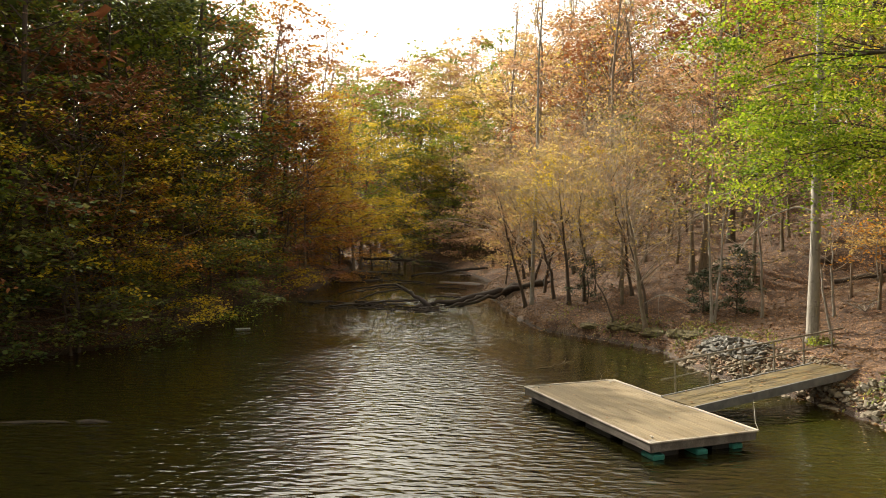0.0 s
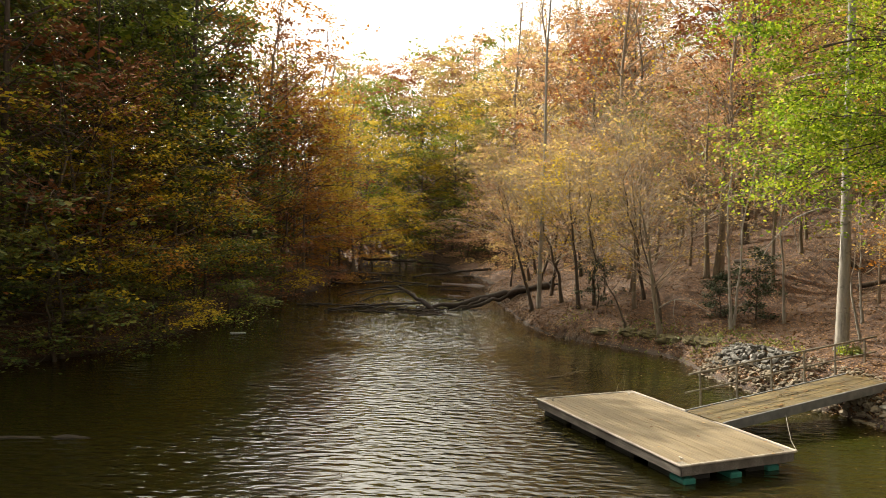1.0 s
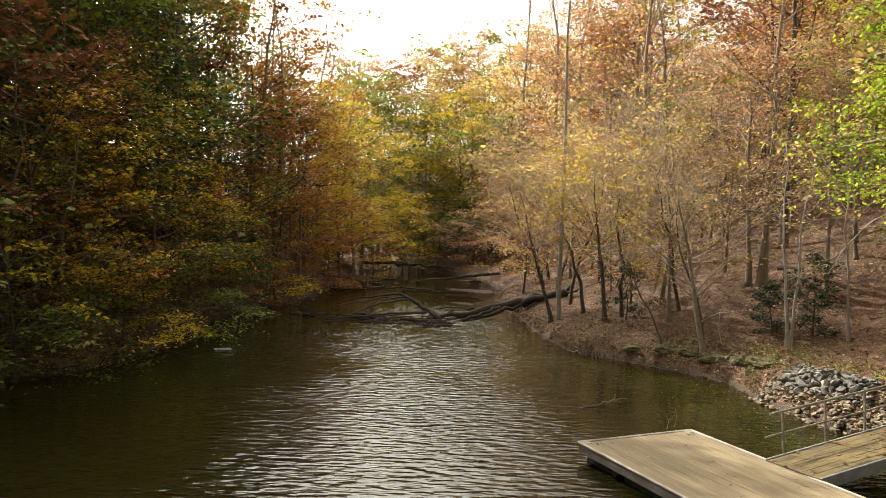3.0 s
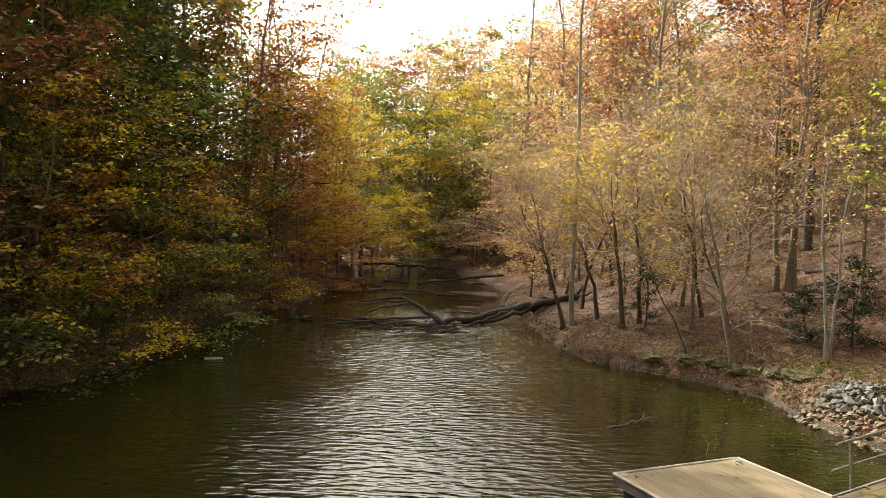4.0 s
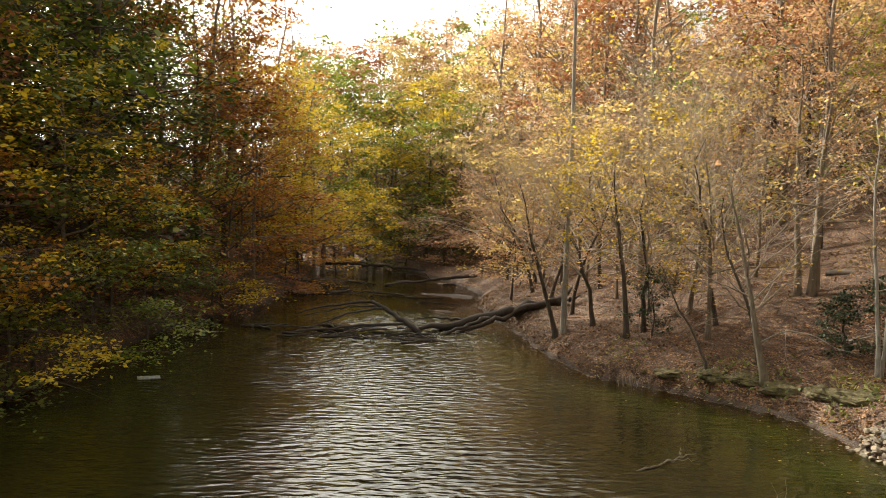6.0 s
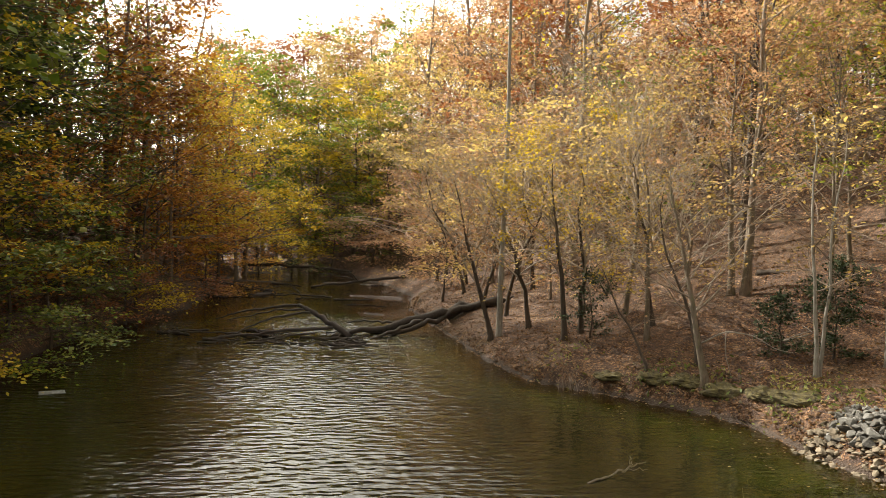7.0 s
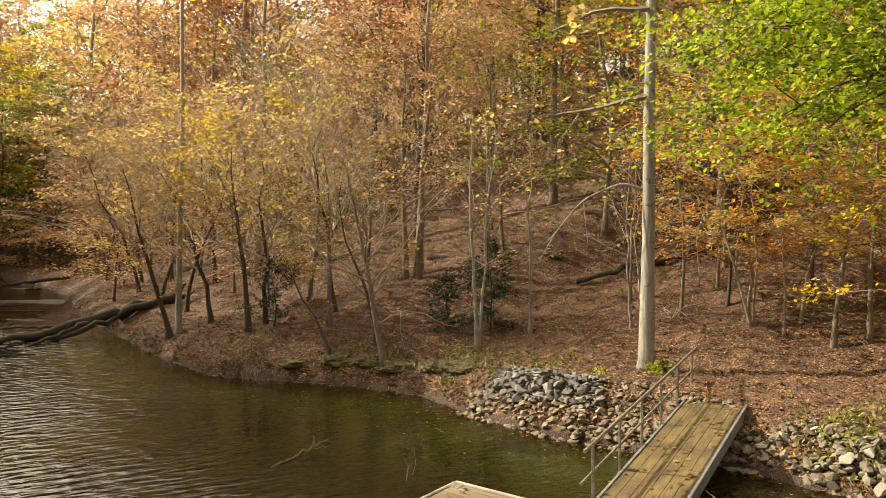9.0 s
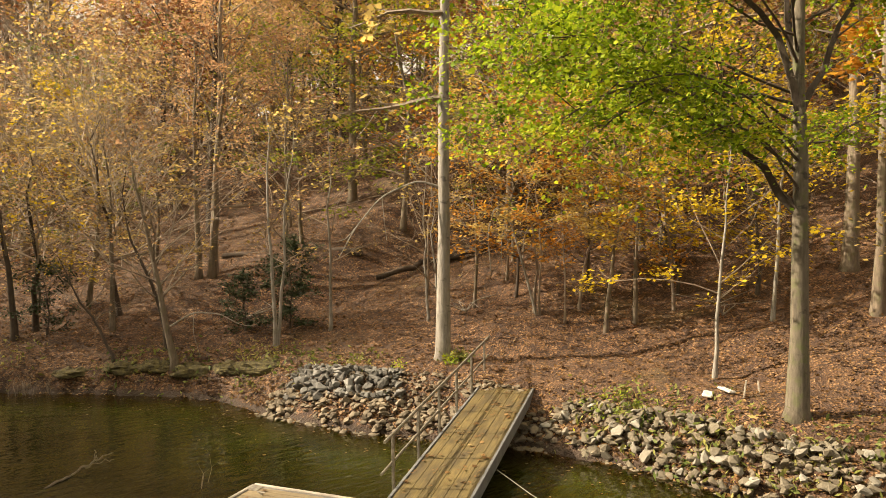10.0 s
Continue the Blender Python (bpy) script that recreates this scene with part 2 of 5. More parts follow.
LITTER = ground_material()
WATER = water_material()
LEAF = {
    "green": leaf_material("green_leaves", [(0.04, 0.07, 0.010), (0.13, 0.19, 0.02), (0.28, 0.31, 0.03), (0.46, 0.41, 0.05)], 0.42),
    "dark_green": leaf_material("dark_green_leaves", [(0.028, 0.046, 0.016), (0.08, 0.12, 0.028), (0.17, 0.18, 0.034), (0.30, 0.26, 0.04)], 0.38),
    "yellow": leaf_material("yellow_leaves", [(0.20, 0.13, 0.012), (0.46, 0.33, 0.02), (0.74, 0.54, 0.04), (0.50, 0.50, 0.04)], 0.52),
    "tan": leaf_material("tan_yellow_leaves", [(0.20, 0.13, 0.042), (0.44, 0.31, 0.085), (0.60, 0.44, 0.16), (0.52, 0.44, 0.10)], 0.58),
    "orange": leaf_material("orange_brown_leaves", [(0.12, 0.045, 0.010), (0.32, 0.13, 0.018), (0.60, 0.28, 0.04), (0.58, 0.38, 0.04)], 0.48),
    "rust": leaf_material("rust_brown_leaves", [(0.15, 0.06, 0.025), (0.27, 0.105, 0.042), (0.36, 0.145, 0.055), (0.40, 0.21, 0.075)], 0.28),
    "pink": leaf_material("dull_pink_brown_leaves", [(0.20, 0.11, 0.055), (0.40, 0.23, 0.12), (0.54, 0.33, 0.18), (0.56, 0.40, 0.12)], 0.5),
    "bright": leaf_material("bright_green_leaves", [(0.03, 0.06, 0.006), (0.16, 0.26, 0.014), (0.42, 0.50, 0.034), (0.68, 0.60, 0.06)], 0.5),
    "holly": leaf_material("evergreen_leaves", [(0.010, 0.018, 0.008), (0.025, 0.042, 0.016), (0.06, 0.085, 0.035), (0.12, 0.15, 0.07)], 0.15),
    "litter": leaf_material("fallen_leaves", [(0.045, 0.024, 0.011), (0.12, 0.064, 0.026), (0.22, 0.117, 0.044), (0.45, 0.32, 0.155)], 0.2),
    "weed": leaf_material("weed_leaves", [(0.06, 0.09, 0.02), (0.14, 0.17, 0.04), (0.28, 0.26, 0.07), (0.4, 0.32, 0.12)], 0.35),
}
BARK = bark_material("grey_brown_bark", (0.06, 0.043, 0.03), (0.20, 0.155, 0.11), 0.5)
BARK_OAK = bark_material("mottled_oak_bark", (0.03, 0.024, 0.016), (0.17, 0.14, 0.10), 0.8)
BARK_DARK = bark_material("dark_bark", (0.025, 0.018, 0.013), (0.09, 0.065, 0.045))
BARK_PALE = bark_material("pale_bark", (0.09, 0.080, 0.068), (0.33, 0.30, 0.26), 0.25)
BARK_TALL = bark_material("smooth_grey_bark", (0.08, 0.070, 0.058), (0.31, 0.28, 0.24), 0.12)
BARK_TWIG = bark_material("twig_bark", (0.10, 0.075, 0.055), (0.28, 0.22, 0.165))
# twig bark again, lightened so that its colour carries the sunlight
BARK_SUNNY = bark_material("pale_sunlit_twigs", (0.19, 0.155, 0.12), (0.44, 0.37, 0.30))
LOG_BARK = bark_material("wet_log", (0.012, 0.009, 0.007), (0.055, 0.040, 0.029))
DECK = wood_material("dock_boards", (0.100, 0.073, 0.038), (0.235, 0.178, 0.098), (0.15, 0.115, 0.064), "X")
RAMP_WOOD = wood_material("ramp_boards", (0.058, 0.041, 0.013), (0.165, 0.118, 0.038), (0.040, 0.028, 0.012), "X")
RIM_WOOD = wood_material("dark_grey_wood", (0.07, 0.06, 0.05), (0.20, 0.175, 0.15), (0.06, 0.05, 0.04), "X")
GREY_WOOD = wood_material("grey_weathered_wood", (0.22, 0.19, 0.15), (0.46, 0.41, 0.34), (0.18, 0.15, 0.12), "X")
STEEL = plain_material("weathered_steel", (0.12, 0.105, 0.085), (0.30, 0.27, 0.22), 9.0, 0.55, 0.5)
GREY_BEAM = plain_material("grey_beam", (0.085, 0.088, 0.090), (0.150, 0.150, 0.148), 4.0, 0.6)
TEAL = plain_material("teal_plastic", (0.012, 0.11, 0.09), (0.025, 0.19, 0.15), 8.0, 0.5)
BLACK = plain_material("black_float", (0.008, 0.008, 0.008), (0.025, 0.024, 0.02), 8.0, 0.6)
ROPE = plain_material("pale_rope", (0.08, 0.074, 0.062), (0.19, 0.175, 0.15), 30.0, 0.9)
FOAM = plain_material("dirty_grey_foam", (0.12, 0.12, 0.115), (0.28, 0.28, 0.27), 9.0, 0.85)
WHITE = plain_material("dirty_white_stone", (0.36, 0.35, 0.32), (0.62, 0.61, 0.57), 7.0, 0.8)
ROCK_RUBBLE = plain_material("mixed_rubble", (0.06, 0.045, 0.028), (0.21, 0.17, 0.118), 2.5, 0.9, 0.0, 0.4)
ROCK_GREY = rock_material("grey_riprap", (0.030, 0.031, 0.031), (0.072, 0.073, 0.072), (0.20, 0.20, 0.19))
ROCK_TAN = rock_material("tan_riprap", (0.08, 0.064, 0.042), (0.13, 0.108, 0.072), (0.28, 0.265, 0.228))
MOSS = plain_material("mossy_earth", (0.022, 0.016, 0.007), (0.11, 0.09, 0.03), 9.0, 0.95, 0.0, 0.8)


# ---- mesh helpers ----
def mesh_object(name, verts, faces, mat, parent=None, label="", smooth=False):
    me = bpy.data.meshes.new(name)
    me.from_pydata([tuple(v) for v in verts], [], faces)
    if smooth:
        me.polygons.foreach_set("use_smooth", [True] * len(me.polygons))
    me.materials.append(mat)
    me.update()
    ob = new(name, me)
    ob.parent = parent
    if label:
        tagged(ob, label)
    return ob


def quad_cloud(name, quads, mat):
    """A mesh of loose four-cornered leaves from an array of n x 4 x 3."""
    n = len(quads)
    me = bpy.data.meshes.new(name)
    me.vertices.add(4 * n)
    me.vertices.foreach_set("co", quads.reshape(-1).astype(np.float32))
    me.loops.add(4 * n)
    me.loops.foreach_set("vertex_index", np.arange(4 * n, dtype=np.int32))
    me.polygons.add(n)
    me.polygons.foreach_set("loop_start", np.arange(0, 4 * n, 4, dtype=np.int32))
    me.materials.append(mat)
    me.update(calc_edges=True)
    me.validate()
    return me


def leaf_quads(rng, centres, size, flat=0.55, slim=0.75, droop=0.0):
    """A pointed leaf at each centre; flat: how far the leaves lie level."""
    n = len(centres)
    normal = rng.normal(size=(n, 3))
    normal[:, 2] = np.abs(normal[:, 2]) + flat * 2.2
    normal /= np.linalg.norm(normal, axis=1)[:, None]
    u = rng.normal(size=(n, 3))
    u[:, 2] -= droop
    u -= normal * (u * normal).sum(1)[:, None]
    u /= np.linalg.norm(u, axis=1)[:, None]
    w = np.cross(normal, u)
    s = size * rng.uniform(0.55, 1.35, n)[:, None]
    k = slim * rng.uniform(0.7, 1.25, n)[:, None]
    c = centres
    return np.stack([c - u * s * 0.5, c + w * s * k * 0.5 + u * s * 0.08, c + u * s * 0.5, c - w * s * k * 0.5 + u * s * 0.08], axis=1)


def tube(verts, faces, pts, radii, sides, cap=True):
    """Adds a tapered tube along pts."""
    start = len(verts)
    for i, p in enumerate(pts):
        d = (pts[min(i + 1, len(pts) - 1)] - pts[max(i - 1, 0)])
        d = d / (np.linalg.norm(d) + 1e-9)
        a = np.cross(d, (0.31, 0.95, 0.05) if abs(d[2]) > 0.7 else (0, 0, 1.0))
        a = a / (np.linalg.norm(a) + 1e-9)
        b = np.cross(d, a)
        for k in range(sides):
            t = 2 * math.pi * k / sides
            verts.append(p + radii[i] * (math.cos(t) * a + math.sin(t) * b))
    for i in range(len(pts) - 1):
        for k in range(sides):
            q = start + i * sides
            faces.append((q + k, q + (k + 1) % sides, q + sides + (k + 1) % sides, q + sides + k))
    if cap:
        q = start + (len(pts) - 1) * sides
        faces.append(tuple(q + k for k in range(sides)))
        faces.append(tuple(start + k for k in reversed(range(sides))))


def part(name, bm, mat, parent, label=""):
    me = bpy.data.meshes.new(name)
    bm.to_mesh(me)
    bm.free()
    me.materials.append(mat)
    ob = new(name, me)
    ob.parent = parent
    if label:
        tagged(ob, label)
    return ob


def box(size, centre=(0, 0, 0), bevel=0.01):
    bm = bmesh.new()
    bmesh.ops.create_cube(bm, size=1.0)
    bmesh.ops.scale(bm, vec=size, verts=bm.verts)
    if bevel:
        bmesh.ops.bevel(bm, geom=bm.edges[:], offset=bevel, segments=1, affect="EDGES")
    bmesh.ops.translate(bm, vec=centre, verts=bm.verts)
    return bm


# ---- the lie of the land ----
SHORE_R = [(-60,30),(0,17),(12,13),(17.5,12.3),(20,12.4),(22,12.0),(25.6,9.9),(28.7,9.1),(30.7,9.0),(32.3,8.3),(33.7,7.0),(35.2,5.5),(36.7,4.0),(41,3.0),(48.7,2.1),(57,1.0),(65,1.6),(72,0.5),(80,-2),(90,-5),(100,-12),(110,-30),(130,-60)]
SHORE_L = [(-60,-30),(0,-22),(25,-17),(26.8,-15.7),(29.7,-13.9),(33,-13.6),(38,-13.8),(45,-13.9),(49,-13.4),(55,-11.9),(61,-12.2),(75,-13.5),(85,-14),(95,-20),(105,-38),(130,-75)]
def step(a,b,s):
    t=np.clip((s-a)/(b-a),0,1); return t*t*(3-2*t)
def height(x,y):
    x=np.asarray(x,float); y=np.asarray(y,float)
    yr,xr=np.array(SHORE_R).T; yl,xl=np.array(SHORE_L).T
    f=lambda yy:np.interp(yy,yr,xr); g=lambda yy:np.interp(yy,yl,xl)
    sr=(x-f(y))/np.sqrt(1+((f(y+1.5)-f(y-1.5))/3)**2)
    sl=(g(y)-x)/np.sqrt(1+((g(y+1.5)-g(y-1.5))/3)**2)
    base=1.08-.28*step(34,44,y)
    zr=.04+base*(1-np.exp(-1.25*np.clip(sr,0,50)))+.10*np.clip(sr,0,4)+19*(1-np.exp(-np.clip(sr-4,0,200)/53))+.24*np.clip(sr-16,0,70)*(1-step(78,104,y))
    zl=.04+.7*step(-.1,1.3,sl)+.42*np.clip(sl-.5,0,60)+.22*np.clip(sl-4,0,50)*(1-step(58,80,y))
    s=np.maximum(sr,sl)
    zw=-.04-.28*np.clip(-s,0,5)+1.2*step(48,58,y)*step(0,3,-s)
    bar=.05*step(52,56,y)*step(.62,.98,np.sin(.16*x+.62*y+.6*np.sin(.4*x)))
    zw=np.minimum(zw, -.015-.16*(.5+.5*np.sin(.55*x+.35*y+1)*np.sin(.42*y-.3*x)))+bar*step(0,1,-s)*2.2
    z=np.where(sr>0,zr,np.where(sl>0,zl,zw))
    return z+.3*np.clip(y-100,0,18)


def axis(fine, lo, hi, far):
    """Grid lines: close together in the middle, ever wider out to the horizon."""
    a = list(np.arange(lo, hi, fine))
    s, p = fine, hi
    while p < far:
        a.append(p)
        s *= 1.25
        p += s
    s, p = fine * 1.25, lo - fine
    while p > -far:
        a.insert(0, p)
        s *= 1.25
        p -= s
    return np.array(a)


def grid_sheet(name, xs, ys, z, mat):
    gx, gy = np.meshgrid(xs, ys)
    zz = z(gx, gy)
    n, m = len(ys), len(xs)
    idx = np.arange(n * m).reshape(n, m)
    f = np.stack([idx[:-1, :-1], idx[:-1, 1:], idx[1:, 1:], idx[1:, :-1]], -1).reshape(-1, 4)
    ob = mesh_object(name, np.stack([gx, gy, zz], -1).reshape(-1, 3), f.tolist(), mat, smooth=True)
    return ob, gx, gy, zz


def lumps(x, y):
    return 0.07 * np.sin(1.7 * x + 0.6 * y) * np.sin(0.9 * y - 0.4 * x) + 0.04 * np.sin(3.9 * x + 1.1) * np.sin(4.3 * y + 0.7 * x) + 0.02 * np.sin(9.1 * x - 2 * y) * np.sin(8.3 * y)


def land(x, y):
    z = height(x, y)
    return z + lumps(np.asarray(x, float), np.asarray(y, float)) * np.clip(np.abs(z) * 2 + 0.25, 0, 1.2)


ground, *_ = grid_sheet("ground", axis(0.45, -30, 40, 900), axis(0.45, -4, 95, 900), land, LITTER)
tagged(ground, "brown leaf litter over sloping woodland soil and mud banks", "ground", kind="structure")
water, wx, wy, wz = grid_sheet("water", np.arange(-60, 32.1, 0.8), np.arange(-60, 118, 0.8), lambda x, y: 0 * x, WATER)
layer = water.data.attributes.new("depth", "FLOAT", "POINT")
layer.data.foreach_set("value", np.clip(-land(wx, wy), 0, 2).reshape(-1).astype(np.float32))
wind = water.data.attributes.new("wind", "FLOAT", "POINT")
wind.data.foreach_set("value", ((1 - step(0.3, 5.0, wx + 0.8 * np.sin(wy * 0.7))) * (1 - 0.72 * step(4, 12, -wx)) * (1 - 0.9 * step(47, 55, wy))).reshape(-1).astype(np.float32))
tagged(water, "murky olive-brown pond water with wind ripples", "water", kind="structure")


def gz(x, y):
    return float(land(x, y))


# ---- trees ----
def grow(seed, tall, girth, bare, spread, limbs, rise, leaves, size, sigma=0.3, lean=(0, 0), wander=0.25, twigs=3, flat=0.55, top=1.0, thin=1.0, reach=(), fine=1.0, clump=5.0, spray=0):
    """A broadleaf tree: trunk, limbs with twigs, and leaves about the twigs. bare: the clear part of the trunk, as a share of its height.
    reach: limbs of given height and turning points.
    spray: leaves in each of the level sprays that the crown is made of; 0: leaves spread along all twigs."""
    rng = np.random.default_rng(seed)
    tv, tf = [], []
    k = 9
    s = np.linspace(0, 1, k)
    bend = np.cumsum(rng.normal(0, wander, (k, 2)), axis=0) * s[:, None]
    trunk = np.stack([lean[0] * tall * s ** 1.2 + bend[:, 0], lean[1] * tall * s ** 1.2 + bend[:, 1], tall * s], 1)
    trunk[0, 2] = -0.35
    rad = girth * (1 - 0.88 * s) ** 0.9
    foot = trunk[:1] * 0.3 + np.array([[0, 0, 0.28]])
    pts = np.vstack([trunk[:1], foot, trunk[1:]])
    tube(tv, tf, pts, np.concatenate([[girth * 1.95], [girth * 1.2], rad[1:]]), 8)
    tips, ways, stems = [], [], []
    for i in range(limbs + len(reach)):
        bv, bf = [], []
        stems.append((bv, bf))
        h = bare + (0.97 - bare) * ((i + rng.uniform(0.1, 0.9)) / limbs)
        f = (h - bare) / (1 - bare)
        p0 = np.array([np.interp(h, s, trunk[:, c]) for c in range(3)])
        az = 2.399 * i + rng.normal(0, 0.5)
        shape = (0.45 + 0.8 * math.sin(math.pi * (0.15 + 0.75 * f))) * top
        length = spread * shape * rng.uniform(0.65, 1.2)
        up = radians(rise + 35 * f + rng.normal(0, 8))
        d = np.array([math.cos(az) * math.cos(up), math.sin(az) * math.cos(up), math.sin(up)])
        m = 5
        if i >= limbs:
            h, *turns = reach[i - limbs]
            h /= tall
            p0 = np.array([np.interp(h, s, trunk[:, c]) for c in range(3)])
            d = np.array(turns[-1], float) - p0
            length = float(np.linalg.norm(d))
            d /= length
        path = [p0]
        for j in range(m):
            d = d + rng.normal(0, 0.14 if i < limbs else 0.2, 3) + np.array([0, 0, 0.03 if j < 3 else -0.10])
            d /= np.linalg.norm(d)
            path.append(path[-1] + d * length / m)
        path = np.array(path)
        if i >= limbs and len(turns) > 1:
            way = np.vstack([p0, np.array(turns, float)])
            run = np.concatenate([[0], np.cumsum(np.linalg.norm(np.diff(way, axis=0), axis=1))])
            length, m = float(run[-1]), 9
            at = np.linspace(0, length, m + 1)
            path = np.stack([np.interp(at, run, way[:, c]) for c in range(3)], 1) + rng.normal(0, 0.06, (m + 1, 3)) * (at > 0)[:, None]
        r0 = min(float(np.interp(h, s, rad)) * 0.5, 0.015 + 0.013 * length) * (1.0 if i < limbs else 1.6 if i < limbs + 4 else 0.6)
        tube(bv, bf, path, r0 * np.linspace(1, 0.2, m + 1), 4)
        for q in range(int((4 + length) * fine)):
            g = rng.uniform(0.25, 1.0)
            b0 = np.array([np.interp(g, np.linspace(0, 1, m + 1), path[:, c]) for c in range(3)])
            bd = path[min(m, int(g * m) + 1)] - path[int(min(g, 0.99) * m)]
            bd = bd / np.linalg.norm(bd) + rng.normal(0, 0.75, 3) * np.array([1, 1, 0.5])
            bd /= np.linalg.norm(bd)
            bl = length * rng.uniform(0.22, 0.42) * (1.15 - 0.5 * g)
            b1 = b0 + bd * bl * 0.55 + rng.normal(0, 0.05, 3)
            b2 = b1 + (bd + rng.normal(0, 0.25, 3)) * bl * 0.5
            if fine < 1:
                tube(bv, bf, [b0, b2], [r0 * 0.24 + 0.003, 0.003], 3, cap=False)
            else:
                tube(bv, bf, [b0, b1, b2], [r0 * 0.24 + 0.003, r0 * 0.15 + 0.002, 0.002], 3, cap=False)
            tips += [b0 * 0.4 + b1 * 0.6, b1, b2]
            ways += [b1 - b0, b2 - b1, b2 - b1]
            for _ in range(twigs):
                e = b1 + (b2 - b1) * rng.uniform(0, 1)
                td = bd + rng.normal(0, 0.8, 3)
                te = e + td / np.linalg.norm(td) * bl * rng.uniform(0.3, 0.6)
                tube(bv, bf, [e, te], [0.005 * thin, 0.002], 3, cap=False)
                tips.append(te)
                ways.append(te - e)
    quads = np.zeros((0, 4, 3))
    if leaves:
        tips, ways = np.array(tips), np.array(ways)
        if spray:
            k = max(1, leaves // spray)
            heart = tips[rng.integers(0, len(tips), k)]
            out = heart - np.stack([np.interp(heart[:, 2], trunk[:, 2], trunk[:, c]) for c in (0, 1)] + [heart[:, 2] - 0.15], 1)
            out /= np.linalg.norm(out, axis=1)[:, None] + 1e-6
            across = np.stack([-out[:, 1], out[:, 0], rng.normal(0, 0.15, k)], 1)
            far = rng.uniform(0.6, 1.4, (k, 1, 1)) * sigma
            g = rng.normal(0, 1, (k, spray, 3))
            c = heart[:, None] + far * (out[:, None] * g[:, :, :1] * 1.25 + across[:, None] * g[:, :, 1:2])
            c[:, :, 2] += far[:, :, 0] * (0.22 * g[:, :, 2] - 0.16 * (g[:, :, 0] ** 2 + g[:, :, 1] ** 2))
            return tv, tf, stems, leaf_quads(rng, c.reshape(-1, 3), size, flat)
        w = rng.uniform(0, 1, len(tips)) ** clump
        pick = rng.choice(len(tips), leaves, p=w / w.sum())
        c = tips[pick] - ways[pick] * rng.uniform(0, 1, leaves)[:, None] + rng.normal(0, sigma * 0.75, (leaves, 3)) * np.array([1, 1, 0.5])
        quads = leaf_quads(rng, c, size, flat)
    return tv, tf, stems, quads


TREE_WORDS = {
    "green": "tall woodland tree with mixed green and yellow leaves", "dark_green": "shaded bankside tree with dense dark green leaves",
    "yellow": "woodland tree with bright yellow autumn leaves", "tan": "slender understorey tree with thin tan-yellow leaves",
    "orange": "woodland tree with orange-brown autumn leaves", "rust": "tall oak with dry rust-brown leaves on the hillside",
    "pink": "half-bare hillside tree with dull pinkish-brown leaves", "bright": "bankside oak with sunlit bright green leaves and low limbs",
    "holly": "evergreen shrub with dark glossy leaves",
}


def make_tree(data, bark, colour, at, label, category="tree", group="", turn=0.0, twig=None, name="tree", split=False):
    """split: every limb a part of its own; otherwise the fine branchwork is one part."""
    tv, tf, stems, quads = data
    ob = new(name)
    ob.matrix_basis = pose(*at, 0, 0, turn)
    mesh_object("trunk", tv, tf, bark, ob, smooth=True)
    if split:
        for bv, bf in stems:
            mesh_object("limb", bv, bf, twig or bark, ob)
    else:
        av, af = [], []
        for bv, bf in stems:
            k = len(av)
            av += bv
            af += [tuple(q + k for q in f) for f in bf]
        tagged(mesh_object("branchwork", av, af, twig or bark, ob), kind="stuff")
    if len(quads):
        crown = new("crown", quad_cloud("crown", quads, LEAF[colour]))
        crown.parent = ob
    return tagged(ob, label, category, group)


def recolour(tree, colour):
    """Gives this tree leaves of another colour, on the same crown mesh."""
    for c in tree.children:
        if c.name.startswith("crown"):
            c.material_slots[0].link = "OBJECT"
            c.material_slots[0].material = LEAF[colour]
    return tagged(tree, TREE_WORDS[colour])


BANK = []      # places already taken: x, y, radius


def free(x, y, r):
    if any((x - a) ** 2 + (y - b) ** 2 < (r + c) ** 2 for a, b, c in BANK):
        return False
    BANK.append((x, y, r))
    return True


